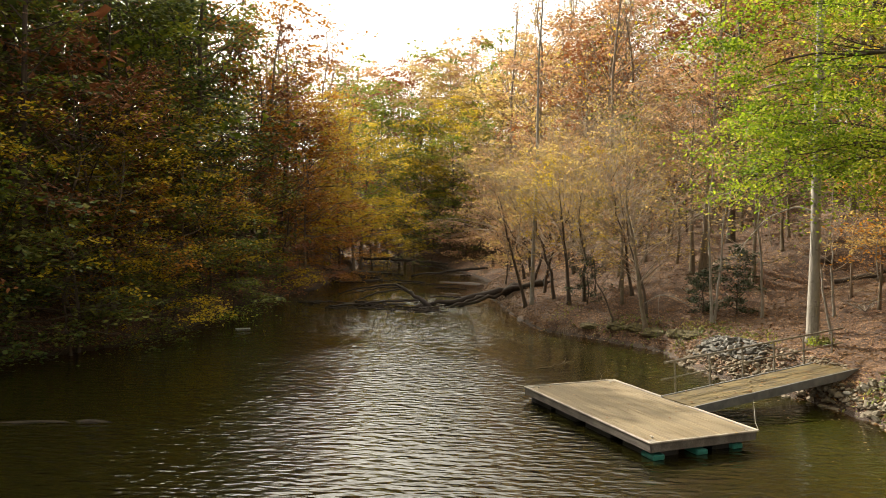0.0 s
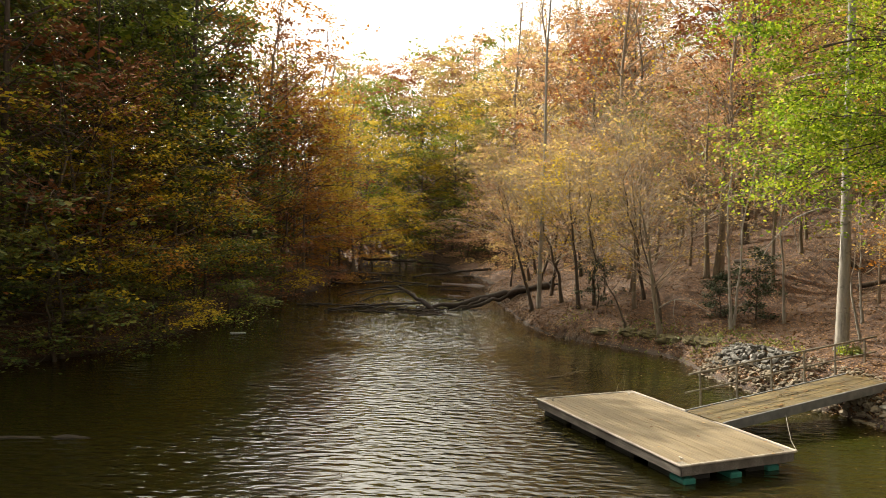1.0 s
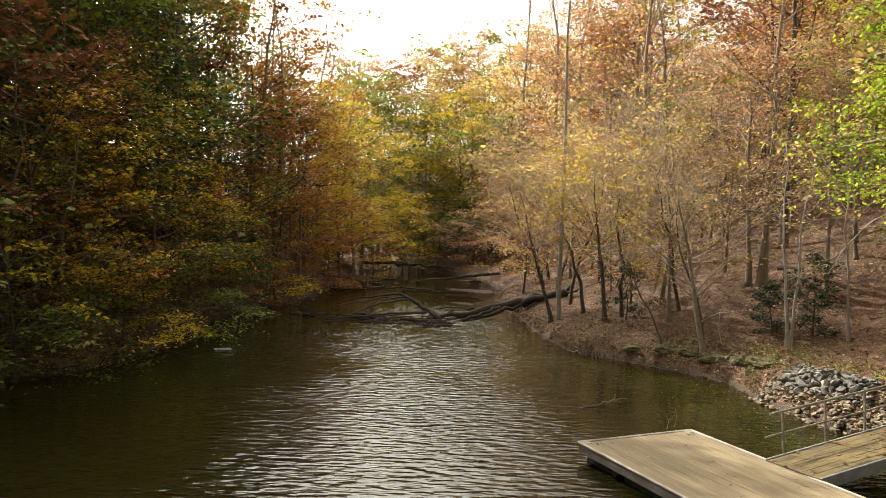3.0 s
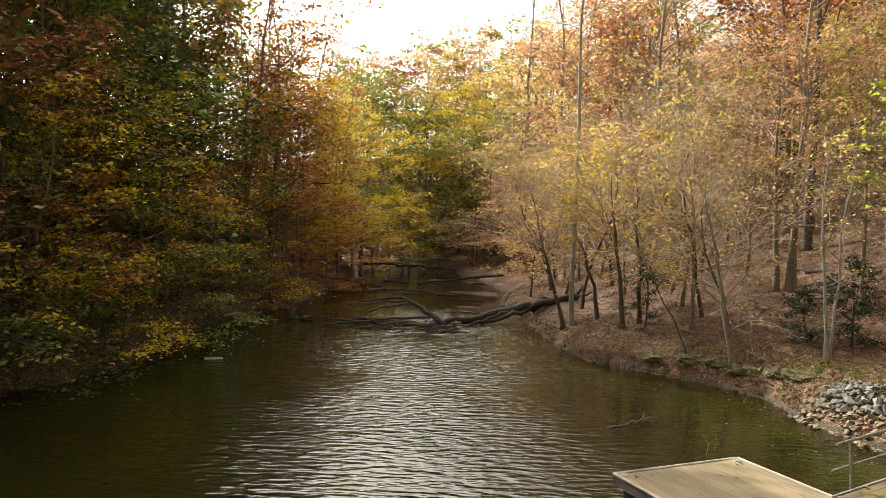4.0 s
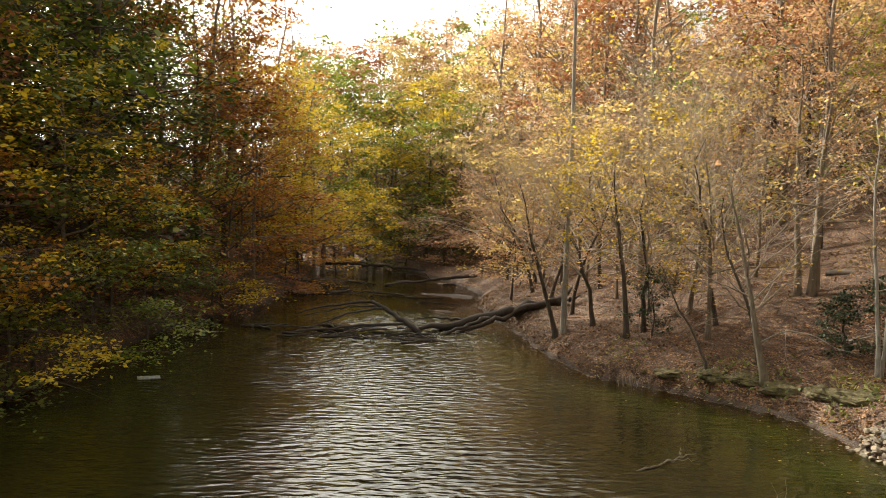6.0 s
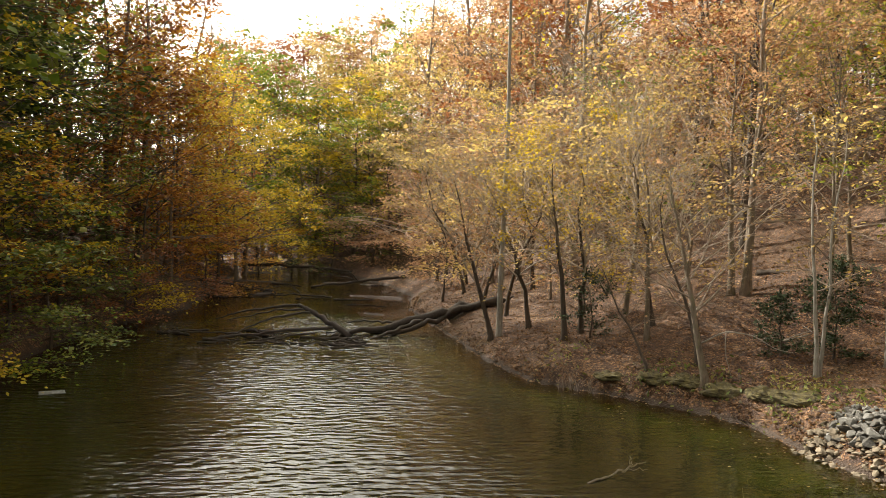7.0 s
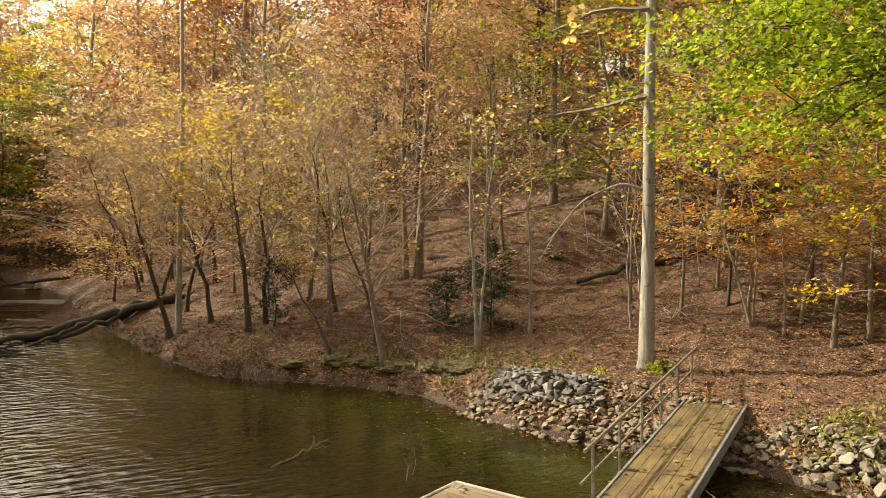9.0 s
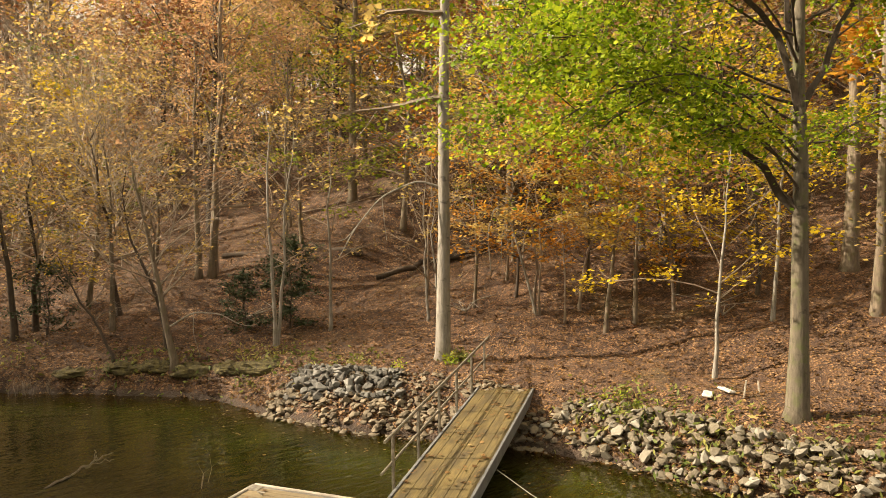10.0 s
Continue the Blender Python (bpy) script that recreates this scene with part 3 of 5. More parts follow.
# kinds of trees to plant: the first of each kind stands in the wood itself, the rest are its copies
KINDS = {
    "tall_a": (lambda: grow(11, 20, 0.22, 0.30, 5.6, 22, 18, 3000, 0.30, 0.6, twigs=0, fine=0.5, spray=24), BARK),
    "tall_b": (lambda: grow(12, 22, 0.25, 0.34, 6.2, 22, 15, 3200, 0.31, 0.6, twigs=0, fine=0.5, spray=24), BARK_DARK),
    "tall_c": (lambda: grow(13, 18, 0.20, 0.28, 5.4, 22, 18, 3000, 0.29, 0.55, twigs=0, fine=0.5, spray=24), BARK),
    "tall_d": (lambda: grow(21, 18, 0.18, 0.25, 4.6, 20, 25, 3000, 0.27, 0.50, twigs=0, fine=0.5, spray=24), BARK_DARK),
    "open_a": (lambda: grow(31, 19, 0.22, 0.24, 5.4, 22, 20, 2300, 0.22, 0.5, twigs=1, fine=0.7, spray=26), BARK),
    "open_b": (lambda: grow(32, 17, 0.18, 0.22, 5.0, 22, 22, 2100, 0.21, 0.5, twigs=1, fine=0.7, spray=26), BARK),
    "hill_a": (lambda: grow(35, 11, 0.12, 0.14, 5.4, 22, 14, 2400, 0.20, 0.5, (0.05, 0.0), twigs=1, fine=0.8, spray=26), BARK),
    "hill_b": (lambda: grow(36, 9, 0.10, 0.16, 5.0, 20, 18, 2000, 0.18, 0.45, (-0.08, 0.04), wander=0.35, twigs=2, fine=0.8, spray=26), BARK),
    "mid_a": (lambda: grow(14, 11, 0.12, 0.16, 4.6, 18, 12, 3900, 0.20, 0.5, twigs=0, flat=0.8, fine=0.65, spray=44), BARK),
    "mid_b": (lambda: grow(15, 9, 0.10, 0.18, 4.2, 16, 12, 3400, 0.16, 0.42, (0.08, 0.02), twigs=2, flat=0.8, fine=0.9, spray=44), BARK_DARK),
    "mid_c": (lambda: grow(16, 13, 0.14, 0.16, 5.0, 20, 12, 4400, 0.21, 0.52, twigs=0, flat=0.8, fine=0.65, spray=44), BARK),
    "thin_a": (lambda: grow(33, 10, 0.09, 0.22, 4.6, 18, 24, 1900, 0.15, 0.36, (0.08, 0.03), wander=0.32, twigs=2, fine=0.9, spray=24), BARK),
    "thin_b": (lambda: grow(34, 8, 0.07, 0.20, 4.0, 17, 28, 1300, 0.14, 0.34, (-0.12, 0.04), wander=0.32, twigs=2, fine=0.9, spray=24), BARK),
    "spread_a": (lambda: grow(37, 6.8, 0.11, 0.28, 5.0, 20, 24, 2900, 0.14, 0.40, (-0.16, 0.05), wander=0.3, twigs=3, flat=0.8, fine=0.9, top=1.1, spray=34), BARK_DARK),
    "spread_b": (lambda: grow(38, 7.6, 0.10, 0.25, 4.8, 20, 34, 700, 0.13, 0.36, (0.12, 0.08), wander=0.35, twigs=3, flat=0.8, fine=0.9, top=1.1, spray=14), BARK_DARK),
    "wall": (lambda: grow(39, 16, 0.18, 0.04, 5.8, 26, 8, 3300, 0.34, 0.7, twigs=0, fine=0.4, spray=30), BARK_DARK),
    "low_a": (lambda: grow(17, 6, 0.06, 0.15, 3.0, 15, 8, 2100, 0.15, 0.36, (0.1, 0), twigs=2, flat=0.9, spray=50), BARK_DARK),
    "low_b": (lambda: grow(18, 4.5, 0.05, 0.12, 2.5, 14, 6, 1700, 0.14, 0.34, twigs=2, flat=0.9, spray=50), BARK_DARK),
    "bare_a": (lambda: grow(19, 20, 0.2, 0.35, 4.2, 22, 38, 500, 0.2, 0.3, twigs=3, fine=0.9), BARK_TWIG),
    "bare_b": (lambda: grow(20, 9, 0.09, 0.14, 4.2, 18, 32, 400, 0.14, 0.25, (0.1, 0.0), wander=0.35, twigs=3, fine=0.9), BARK),
    "bare_c": (lambda: grow(26, 21, 0.19, 0.22, 4.0, 24, 12, 420, 0.2, 0.3, wander=0.1, twigs=3, fine=0.9), BARK_DARK),
    "skirt": (lambda: grow(22, 5.5, 0.08, 0.03, 4.4, 26, -8, 4000, 0.19, 0.45, twigs=0, flat=0.9, fine=0.5, spray=50), BARK_DARK),
    "edge": (lambda: grow(23, 15, 0.17, 0.08, 5.6, 28, 6, 5000, 0.25, 0.6, twigs=0, flat=0.8, fine=0.5, spray=50), BARK_DARK),
    "dome_a": (lambda: grow(41, 15, 0.22, 0.12, 6.0, 26, 34, 6400, 0.29, 0.6, twigs=0, fine=0.5, spray=22), BARK),
    "dome_b": (lambda: grow(42, 15, 0.20, 0.16, 5.6, 24, 38, 4200, 0.26, 0.55, twigs=1, fine=0.6, spray=22), BARK),
    "far_a": (lambda: grow(24, 19, 0.25, 0.08, 6.0, 24, 16, 3400, 0.42, 0.8, twigs=0, fine=0.5, spray=16), BARK),
    "far_b": (lambda: grow(25, 17, 0.22, 0.06, 5.6, 24, 16, 3300, 0.40, 0.8, twigs=0, fine=0.5, spray=16), BARK),
}
STOCK = {}


def plant(kind, colour, x, y, turn, scale=1.0, group="woodland trees", label=None):
    z = max(0.0, gz(x, y)) - 0.05
    if kind not in STOCK:
        data, bark = KINDS[kind][0](), KINDS[kind][1]
        # kinds for the sunny bank get the twig colour with sunlight in it
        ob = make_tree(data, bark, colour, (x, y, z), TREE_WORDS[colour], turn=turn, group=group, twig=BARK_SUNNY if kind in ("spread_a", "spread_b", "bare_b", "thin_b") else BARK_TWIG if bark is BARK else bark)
        STOCK[kind] = ob
        ob.matrix_basis = pose(x, y, z, 0, 0, turn) @ Matrix.Scale(scale, 4)
    else:
        src = STOCK[kind]
        ob = copy_thing(src, Matrix.Identity(4))
        ob.matrix_basis = pose(x, y, z, 0, 0, turn) @ Matrix.Scale(scale, 4)
        tagged(ob, group=group)
    recolour(ob, colour)
    if label:
        tagged(ob, label)
    return ob


def shore(y):
    yr, xr = np.array(SHORE_R).T
    yl, xl = np.array(SHORE_L).T
    return float(np.interp(y, yl, xl)), float(np.interp(y, yr, xr))


rng = random.Random(5)
for x, y, r in ((12.95, 26.0, 1.2), (14.4, 17.1, 2.5), (10.0, 22.0, 3.5), (13.8, 23.8, 1.6)):
    BANK.append((x, y, r))


FAR = []       # trees of the far woods, joined at the end: kind, colour, pose


def scatter(n, xr, yr, gap, kinds, colours, scale=(0.85, 1.15), inland=0.4, far=False):
    made = tries = 0
    while made < n and tries < n * 30:
        tries += 1
        x, y = rng.uniform(*xr), rng.uniform(*yr)
        a, b = shore(y)
        if a - inland < x < b + inland or not free(x, y, gap):
            continue
        kind, colour, turn, size = rng.choice(kinds), rng.choice(colours), rng.uniform(0, 360), rng.uniform(*scale)
        if far:
            FAR.append((kind, colour, pose(x, y, max(0.0, gz(x, y)) - 0.05, 0, 0, turn) @ Matrix.Scale(size, 4)))
        else:
            plant(kind, colour, x, y, turn, size)
        made += 1


def far_woods():
    """The woods behind, which nobody could count: trunks, limbs and leaves in one mesh."""
    cut = {k: KINDS[k][0]() for k in sorted({k for k, _, _ in FAR})}
    mats = [BARK_DARK, BARK_TWIG] + [LEAF[c] for c in sorted({c for _, c, _ in FAR})]
    verts, faces, slots = [], [], []
    for kind, colour, m in FAR:
        tv, tf, stems, quads = cut[kind]
        r, o = np.array(m.to_3x3()).T, np.array(m.translation)
        k, bare = len(verts), kind.startswith("bare")
        wood, wf = list(tv), list(tf)
        for bv, bf in stems:
            j = len(wood)
            keep = [f for f in bf if bare or max(f) < 24]
            wood += bv
            wf += [tuple(q + j for q in f) for f in keep]
        thin, wide = (3, 0.6) if o[1] > 96 or o[0] > 29 or o[0] < -30 else (2, 0.35)
        some = quads[::thin]
        leaves = quads if bare else some + (some - some.mean(axis=1, keepdims=True)) * wide
        verts += (np.array(wood) @ r + o).tolist() + (leaves.reshape(-1, 3) @ r + o).tolist()
        faces += [tuple(q + k for q in f) for f in wf]
        k += len(wood)
        faces += (np.arange(4 * len(leaves)).reshape(-1, 4) + k).tolist()
        slots += [1 if bare else 0] * len(wf) + [mats.index(LEAF[colour])] * len(leaves)
    ob = mesh_object("far_woods", verts, faces, mats[0])
    for mat in mats[1:]:
        ob.data.materials.append(mat)
    ob.data.polygons.foreach_set("material_index", slots)
    return tagged(ob, "autumn woods of green, rust and bare trees rising behind the cove", "woods", kind="stuff")


# the shaded bank: trees whose skirts hang over the water
for x, y, kind, colour, turn, s in (
        (-15.3, 27.5, "low_a", "yellow", 0, 1.3), (-14.8, 34.5, "mid_b", "yellow", 120, 0.9), (-16.5, 30.5, "mid_b", "rust", 200, 1.15), (-14.6, 44.5, "mid_b", "green", 10, 1.0),
        (-14.7, 40.2, "low_a", "yellow", 40, 1.2), (-13.4, 51.0, "mid_b", "orange", 300, 0.9), (-18.3, 22.5, "low_a", "rust", 20, 1.3), (-19.0, 20.6, "mid_b", "yellow", 250, 1.0), (-17.2, 25.0, "mid_b", "green", 80, 1.1),
        (-20.8, 17.5, "skirt", "dark_green", 130, 1.1), (-19.0, 23.0, "skirt", "dark_green", 230, 0.9), (-16.6, 26.8, "skirt", "dark_green", 330, 0.8), (-14.9, 30.0, "low_b", "orange", 0, 1.1), (-15.2, 33.0, "skirt", "dark_green", 100, 0.8),
        (-20.5, 21.0, "skirt", "dark_green", 20, 1.0), (-18.2, 25.5, "skirt", "dark_green", 80, 0.9), (-16.2, 28.6, "skirt", "dark_green", 150, 0.7),
        (-15.0, 31.5, "skirt", "yellow", 40, 0.7), (-14.9, 34.2, "low_a", "orange", 10, 1.0), (-15.0, 36.5, "skirt", "green", 200, 0.7), (-15.0, 39.5, "low_a", "orange", 110, 1.1),
        (-15.2, 42.0, "skirt", "dark_green", 240, 0.75), (-15.1, 45.5, "skirt", "rust", 300, 0.7), (-14.6, 49.0, "skirt", "yellow", 30, 0.75), (-14.0, 52.5, "skirt", "rust", 60, 0.7),
        (-13.2, 57.0, "mid_c", "orange", 100, 0.95), (-13.6, 62.0, "skirt", "orange", 190, 0.8), (-15.0, 67.0, "mid_c", "yellow", 130, 1.0),
        (-12.6, 75.5, "mid_c", "yellow", 170, 1.12), (-12.8, 81.5, "mid_a", "yellow", 60, 1.2), (-7.6, 90.0, "mid_a", "green", 20, 1.3), (-15.5, 80.0, "mid_c", "yellow", 20, 1.1), (-9.0, 93.0, "mid_c", "green", 70, 1.1),
        (-5.0, 96.0, "mid_a", "yellow", 10, 1.2), (-12.0, 98.0, "mid_c", "yellow", 200, 1.2), (-1.5, 91.0, "mid_c", "green", 310, 1.2),
        (-19.5, 27.0, "edge", "dark_green", 0, 1.0), (-17.5, 33.0, "edge", "dark_green", 70, 0.95), (-17.8, 38.5, "edge", "dark_green", 130, 1.05), (-17.6, 44.0, "edge", "dark_green", 190, 1.1),
        (-16.8, 50.0, "edge", "orange", 250, 1.0), (-16.2, 55.5, "edge", "rust", 310, 1.0), (-16.5, 61.5, "edge", "orange", 20, 1.05), (-18.0, 70.0, "edge", "yellow", 80, 1.0),
        (-23.0, 22.0, "edge", "dark_green", 140, 1.1), (-11.0, 104.0, "far_b", "green", 30, 0.95), (-3.0, 104.0, "far_b", "green", 90, 0.9), (-20.0, 92.0, "edge", "orange", 10, 1.1),
        (-17.6, 27.6, "bare_c", "orange", 0, 0.95), (-15.4, 30.6, "mid_a", "yellow", 20, 0.75), (-14.9, 37.4, "mid_c", "yellow", 200, 0.8), (-15.7, 41.0, "bare_c", "green", 0, 1.1), (-17.0, 29.5, "mid_a", "rust", 100, 0.9),
        (-14.6, 76.5, "tall_c", "green", 40, 1.0), (-3.2, 92.5, "edge", "yellow", 120, 1.1), (0.8, 89.0, "edge", "green", 260, 0.9), (-13.0, 70.0, "edge", "yellow", 180, 0.75), (-14.8, 64.5, "edge", "orange", 330, 0.85),
        (-10.5, 88.0, "skirt", "yellow", 0, 1.1), (-6.5, 87.0, "skirt", "dark_green", 60, 1.1), (-2.5, 84.5, "skirt", "pink", 120, 1.1), (1.2, 81.0, "skirt", "pink", 200, 1.1), (3.0, 76.0, "skirt", "pink", 260, 1.0), (-13.2, 84.0, "skirt", "orange", 310, 1.1), (3.4, 70.0, "skirt", "pink", 20, 0.9),
        (2.8, 62.0, "skirt", "pink", 80, 0.7),
        (-14.0, 88.0, "edge", "yellow", 60, 1.0), (-7.5, 97.0, "edge", "green", 140, 1.15), (-1.0, 97.0, "edge", "yellow", 220, 1.1), (4.0, 93.0, "edge", "tan", 300, 1.1), (-20.0, 78.0, "edge", "orange", 200, 0.8), (-17.5, 84.0, "bare_a", "pink", 0, 1.15), (3.0, 104.0, "far_a", "pink", 20, 1.15), (-16.0, 104.0, "far_a", "rust", 60, 1.2)):
    BANK.append((x, y, 1.0))
    plant(kind, colour, x + ((1.4 if y < 34 else 1.3) if kind == "skirt" else 0.0), y, turn, s)
# round crowns that close the head of the cove
for x, y, kind, colour, turn, s in ((-10.1, 118.0, "dome_a", "rust", 0, 1.12), (-14.5, 121.0, "dome_b", "pink", 80, 1.1), (-14.0, 101.0, "dome_a", "green", 150, 1.28), (-4.7, 118.0, "dome_a", "pink", 220, 1.1), (-0.2, 115.0, "dome_a", "green", 300, 1.0),
                                    (5.2, 106.0, "dome_b", "tan", 30, 1.5), (-19.5, 110.0, "dome_b", "pink", 100, 1.3), (-8.0, 109.0, "dome_a", "tan", 170, 1.2), (10.0, 104.0, "dome_a", "pink", 240, 1.45), (-1.5, 106.0, "dome_a", "tan", 310, 1.12),
                                    (-17.4, 58.0, "tall_c", "orange", 30, 1.12), (-16.6, 64.0, "bare_a", "pink", 160, 1.12), (-19.5, 55.0, "tall_c", "green", 250, 1.12), (-16.2, 75.0, "bare_a", "pink", 0, 1.15), (-18.4, 66.0, "bare_a", "pink", 90, 1.05), (-20.5, 60.5, "dome_b", "green", 60, 1.15), (-19.0, 72.0, "dome_b", "rust", 200, 1.0), (-20.5, 83.0, "bare_a", "pink", 280, 1.15),
                                    (6.6, 75.0, "bare_a", "tan", 130, 1.4), (3.6, 84.0, "bare_a", "pink", 60, 1.4), (9.4, 62.0, "dome_b", "rust", 10, 1.15), (12.5, 76.0, "dome_b", "pink", 90, 1.4), (-22.0, 50.0, "dome_b", "green", 120, 1.15)):
    BANK.append((x, y, 1.4))
    plant(kind, colour, x, y, turn, s)
# tall trees that stand out on the sunny side, and low leafy ones near the gangway
for x, y, kind, colour, turn, s in ((17.6, 27.2, "low_a", "orange", 30, 0.9), (19.2, 25.4, "low_a", "yellow", 150, 0.95), (21.0, 20.6, "low_a", "yellow", 260, 1.0), (20.6, 23.0, "low_b", "orange", 80, 1.0), (9.5, 51.0, "bare_a", "yellow", 40, 1.05), (11.0, 60.0, "bare_a", "tan", 100, 1.15), (13.5, 66.0, "bare_a", "pink", 200, 1.15), (16.5, 46.0, "tall_b", "rust", 10, 0.95),
                                    (21.5, 41.0, "tall_a", "rust", 80, 0.95), (19.0, 55.0, "tall_a", "rust", 150, 1.0), (13.0, 56.0, "tall_c", "pink", 220, 1.0), (25.5, 48.0, "tall_b", "pink", 300, 0.95),
                                    (12.9, 38.9, "bare_a", "pink", 20, 0.8), (10.0, 72.0, "tall_a", "pink", 70, 1.05), (16.0, 78.0, "tall_b", "green", 130, 1.0), (5.0, 84.0, "tall_c", "tan", 10, 1.0),
                                    (24.0, 33.0, "tall_c", "rust", 50, 0.95), (29.0, 40.0, "tall_a", "tan", 350, 1.0), (30.0, 28.0, "tall_b", "rust", 90, 0.95), (22.0, 64.0, "tall_b", "rust", 0, 1.0),
                                    (9.0, 80.0, "bare_a", "pink", 10, 1.35), (12.0, 88.0, "bare_a", "green", 140, 1.4), (7.0, 90.0, "wall", "tan", 60, 1.3), (15.0, 96.0, "wall", "pink", 0, 1.45), (20.0, 84.0, "wall", "rust", 210, 1.25), (14.5, 72.0, "bare_a", "pink", 290, 1.25)):
    BANK.append((x, y, 1.6))
    plant(kind, colour, x, y, turn, s)
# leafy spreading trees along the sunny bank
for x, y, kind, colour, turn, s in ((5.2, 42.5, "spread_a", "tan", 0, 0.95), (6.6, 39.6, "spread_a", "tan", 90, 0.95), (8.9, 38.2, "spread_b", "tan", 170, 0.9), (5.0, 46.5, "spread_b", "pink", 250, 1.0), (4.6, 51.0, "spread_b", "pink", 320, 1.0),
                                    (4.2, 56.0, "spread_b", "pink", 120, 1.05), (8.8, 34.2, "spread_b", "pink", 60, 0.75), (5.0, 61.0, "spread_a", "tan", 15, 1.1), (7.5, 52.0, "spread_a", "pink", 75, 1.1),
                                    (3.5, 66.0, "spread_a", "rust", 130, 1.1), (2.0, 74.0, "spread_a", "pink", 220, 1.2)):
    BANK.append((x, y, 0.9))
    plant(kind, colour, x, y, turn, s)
scatter(12, (-34, -20), (12, 36), 1.9, ["tall_a", "tall_b", "wall", "wall", "tall_c"], ["dark_green", "green", "dark_green", "rust", "green", "dark_green"], (1.15, 1.4), 5.0, far=True)
scatter(18, (-34, -19), (36, 66), 1.9, ["wall", "wall", "tall_c"], ["dark_green", "green", "orange", "dark_green"], (0.95, 1.1), 5.0, far=True)
scatter(20, (-25, -16), (16, 68), 0.9, ["skirt", "edge", "skirt"], ["dark_green", "green"], (0.7, 1.0), 2.6, far=True)
scatter(22, (-37, -23), (12, 62), 1.2, ["wall", "tall_b", "tall_c"], ["dark_green", "dark_green", "green", "rust"], (0.95, 1.2), 6.0, far=True)
scatter(5, (-48, -36), (20, 80), 2.2, ["wall", "far_b"], ["dark_green", "green", "orange"], (0.9, 1.0), 5.0, far=True)
scatter(14, (-22, -14), (20, 70), 1.0, ["mid_a", "mid_b", "low_a", "mid_c"], ["dark_green", "rust", "green", "yellow", "dark_green"], (0.8, 1.1), 0.8)
scatter(12, (-38, -15), (62, 105), 2.0, ["tall_d", "bare_a", "bare_a"], ["orange", "yellow", "orange", "green", "pink"], (0.9, 1.1), 4.0)
scatter(11, (-32, 20), (98, 112), 2.0, ["far_b", "wall", "mid_c"], ["green", "yellow", "tan", "green"], (0.9, 1.1), far=True)
scatter(20, (-45, 40), (112, 140), 2.4, ["far_a", "far_b", "bare_a"], ["green", "pink", "pink", "tan", "green"], (0.9, 1.06), far=True)
# the sunny hillside
scatter(16, (16, 46), (36, 100), 2.4, ["open_a", "open_b", "bare_a", "tall_d"], ["rust", "tan", "rust", "tan", "pink"], (0.85, 1.05), 14.0)
scatter(32, (10, 38), (38, 100), 2.0, ["hill_a", "hill_b"], ["tan", "tan", "green", "yellow", "pink", "tan", "rust"], (0.85, 1.1), 9.0)
scatter(14, (23, 40), (6, 38), 2.0, ["hill_a", "hill_b"], ["tan", "tan", "rust", "yellow"], (0.85, 1.1), 10.0)
scatter(18, (40, 66), (40, 110), 2.6, ["far_a", "far_b"], ["rust", "pink", "rust", "tan", "orange"], (0.85, 1.05), 20.0, far=True)
scatter(17, (34, 54), (4, 58), 1.9, ["wall", "far_b", "wall"], ["rust", "tan", "tan", "orange", "green"], (0.75, 1.0), 20.0, far=True)
scatter(18, (5, 28), (36, 90), 1.4, ["thin_a", "thin_b", "bare_b", "bare_b"], ["tan", "pink", "tan", "yellow", "pink"], (0.8, 1.15), 2.5)
scatter(8, (2, 18), (42, 90), 0.9, ["low_a", "thin_b", "bare_b"], ["tan", "pink", "tan", "yellow"], (0.8, 1.1), 0.8)
scatter(6, (26, 46), (4, 36), 2.4, ["open_a", "open_b"], ["tan", "rust", "orange", "tan", "yellow"], (0.85, 1.05), 12.0)
scatter(8, (19, 34), (8, 36), 1.3, ["thin_a", "thin_b", "low_a"], ["tan", "yellow", "orange", "tan"], (0.8, 1.1), 6.0)
# low leafy growth behind the trunks at the head of the cove
scatter(16, (-23, -13.5), (58, 94), 1.0, ["skirt"], ["orange", "yellow", "rust"], (0.8, 1.1), 0.8, far=True)
# the crowns that close the hillside above
scatter(46, (29, 52), (4, 84), 1.4, ["hill_a", "mid_c", "dome_b"], ["tan", "yellow", "green", "rust", "tan", "pink", "green"], (0.95, 1.25), 14.0, far=True)
scatter(16, (21, 32), (22, 62), 1.5, ["hill_a", "mid_a"], ["tan", "green", "tan", "pink"], (0.9, 1.2), 11.0)
scatter(24, (15, 42), (60, 100), 1.4, ["hill_a", "dome_b", "mid_c"], ["rust", "pink", "tan", "tan", "green"], (1.0, 1.35), 14.0, far=True)
# behind the camera
scatter(5, (-40, 40), (-55, -30), 3.5, ["far_a", "far_b"], ["green", "rust", "orange"], (0.9, 1.1), far=True)
far_woods()


# ---- floating dock ----
A, B, C = Vector((2.42, 21.69, 0)), Vector((5.32, 22.96, 0)), Vector((7.92, 17.44, 0))
DOCK_TOP = 0.45


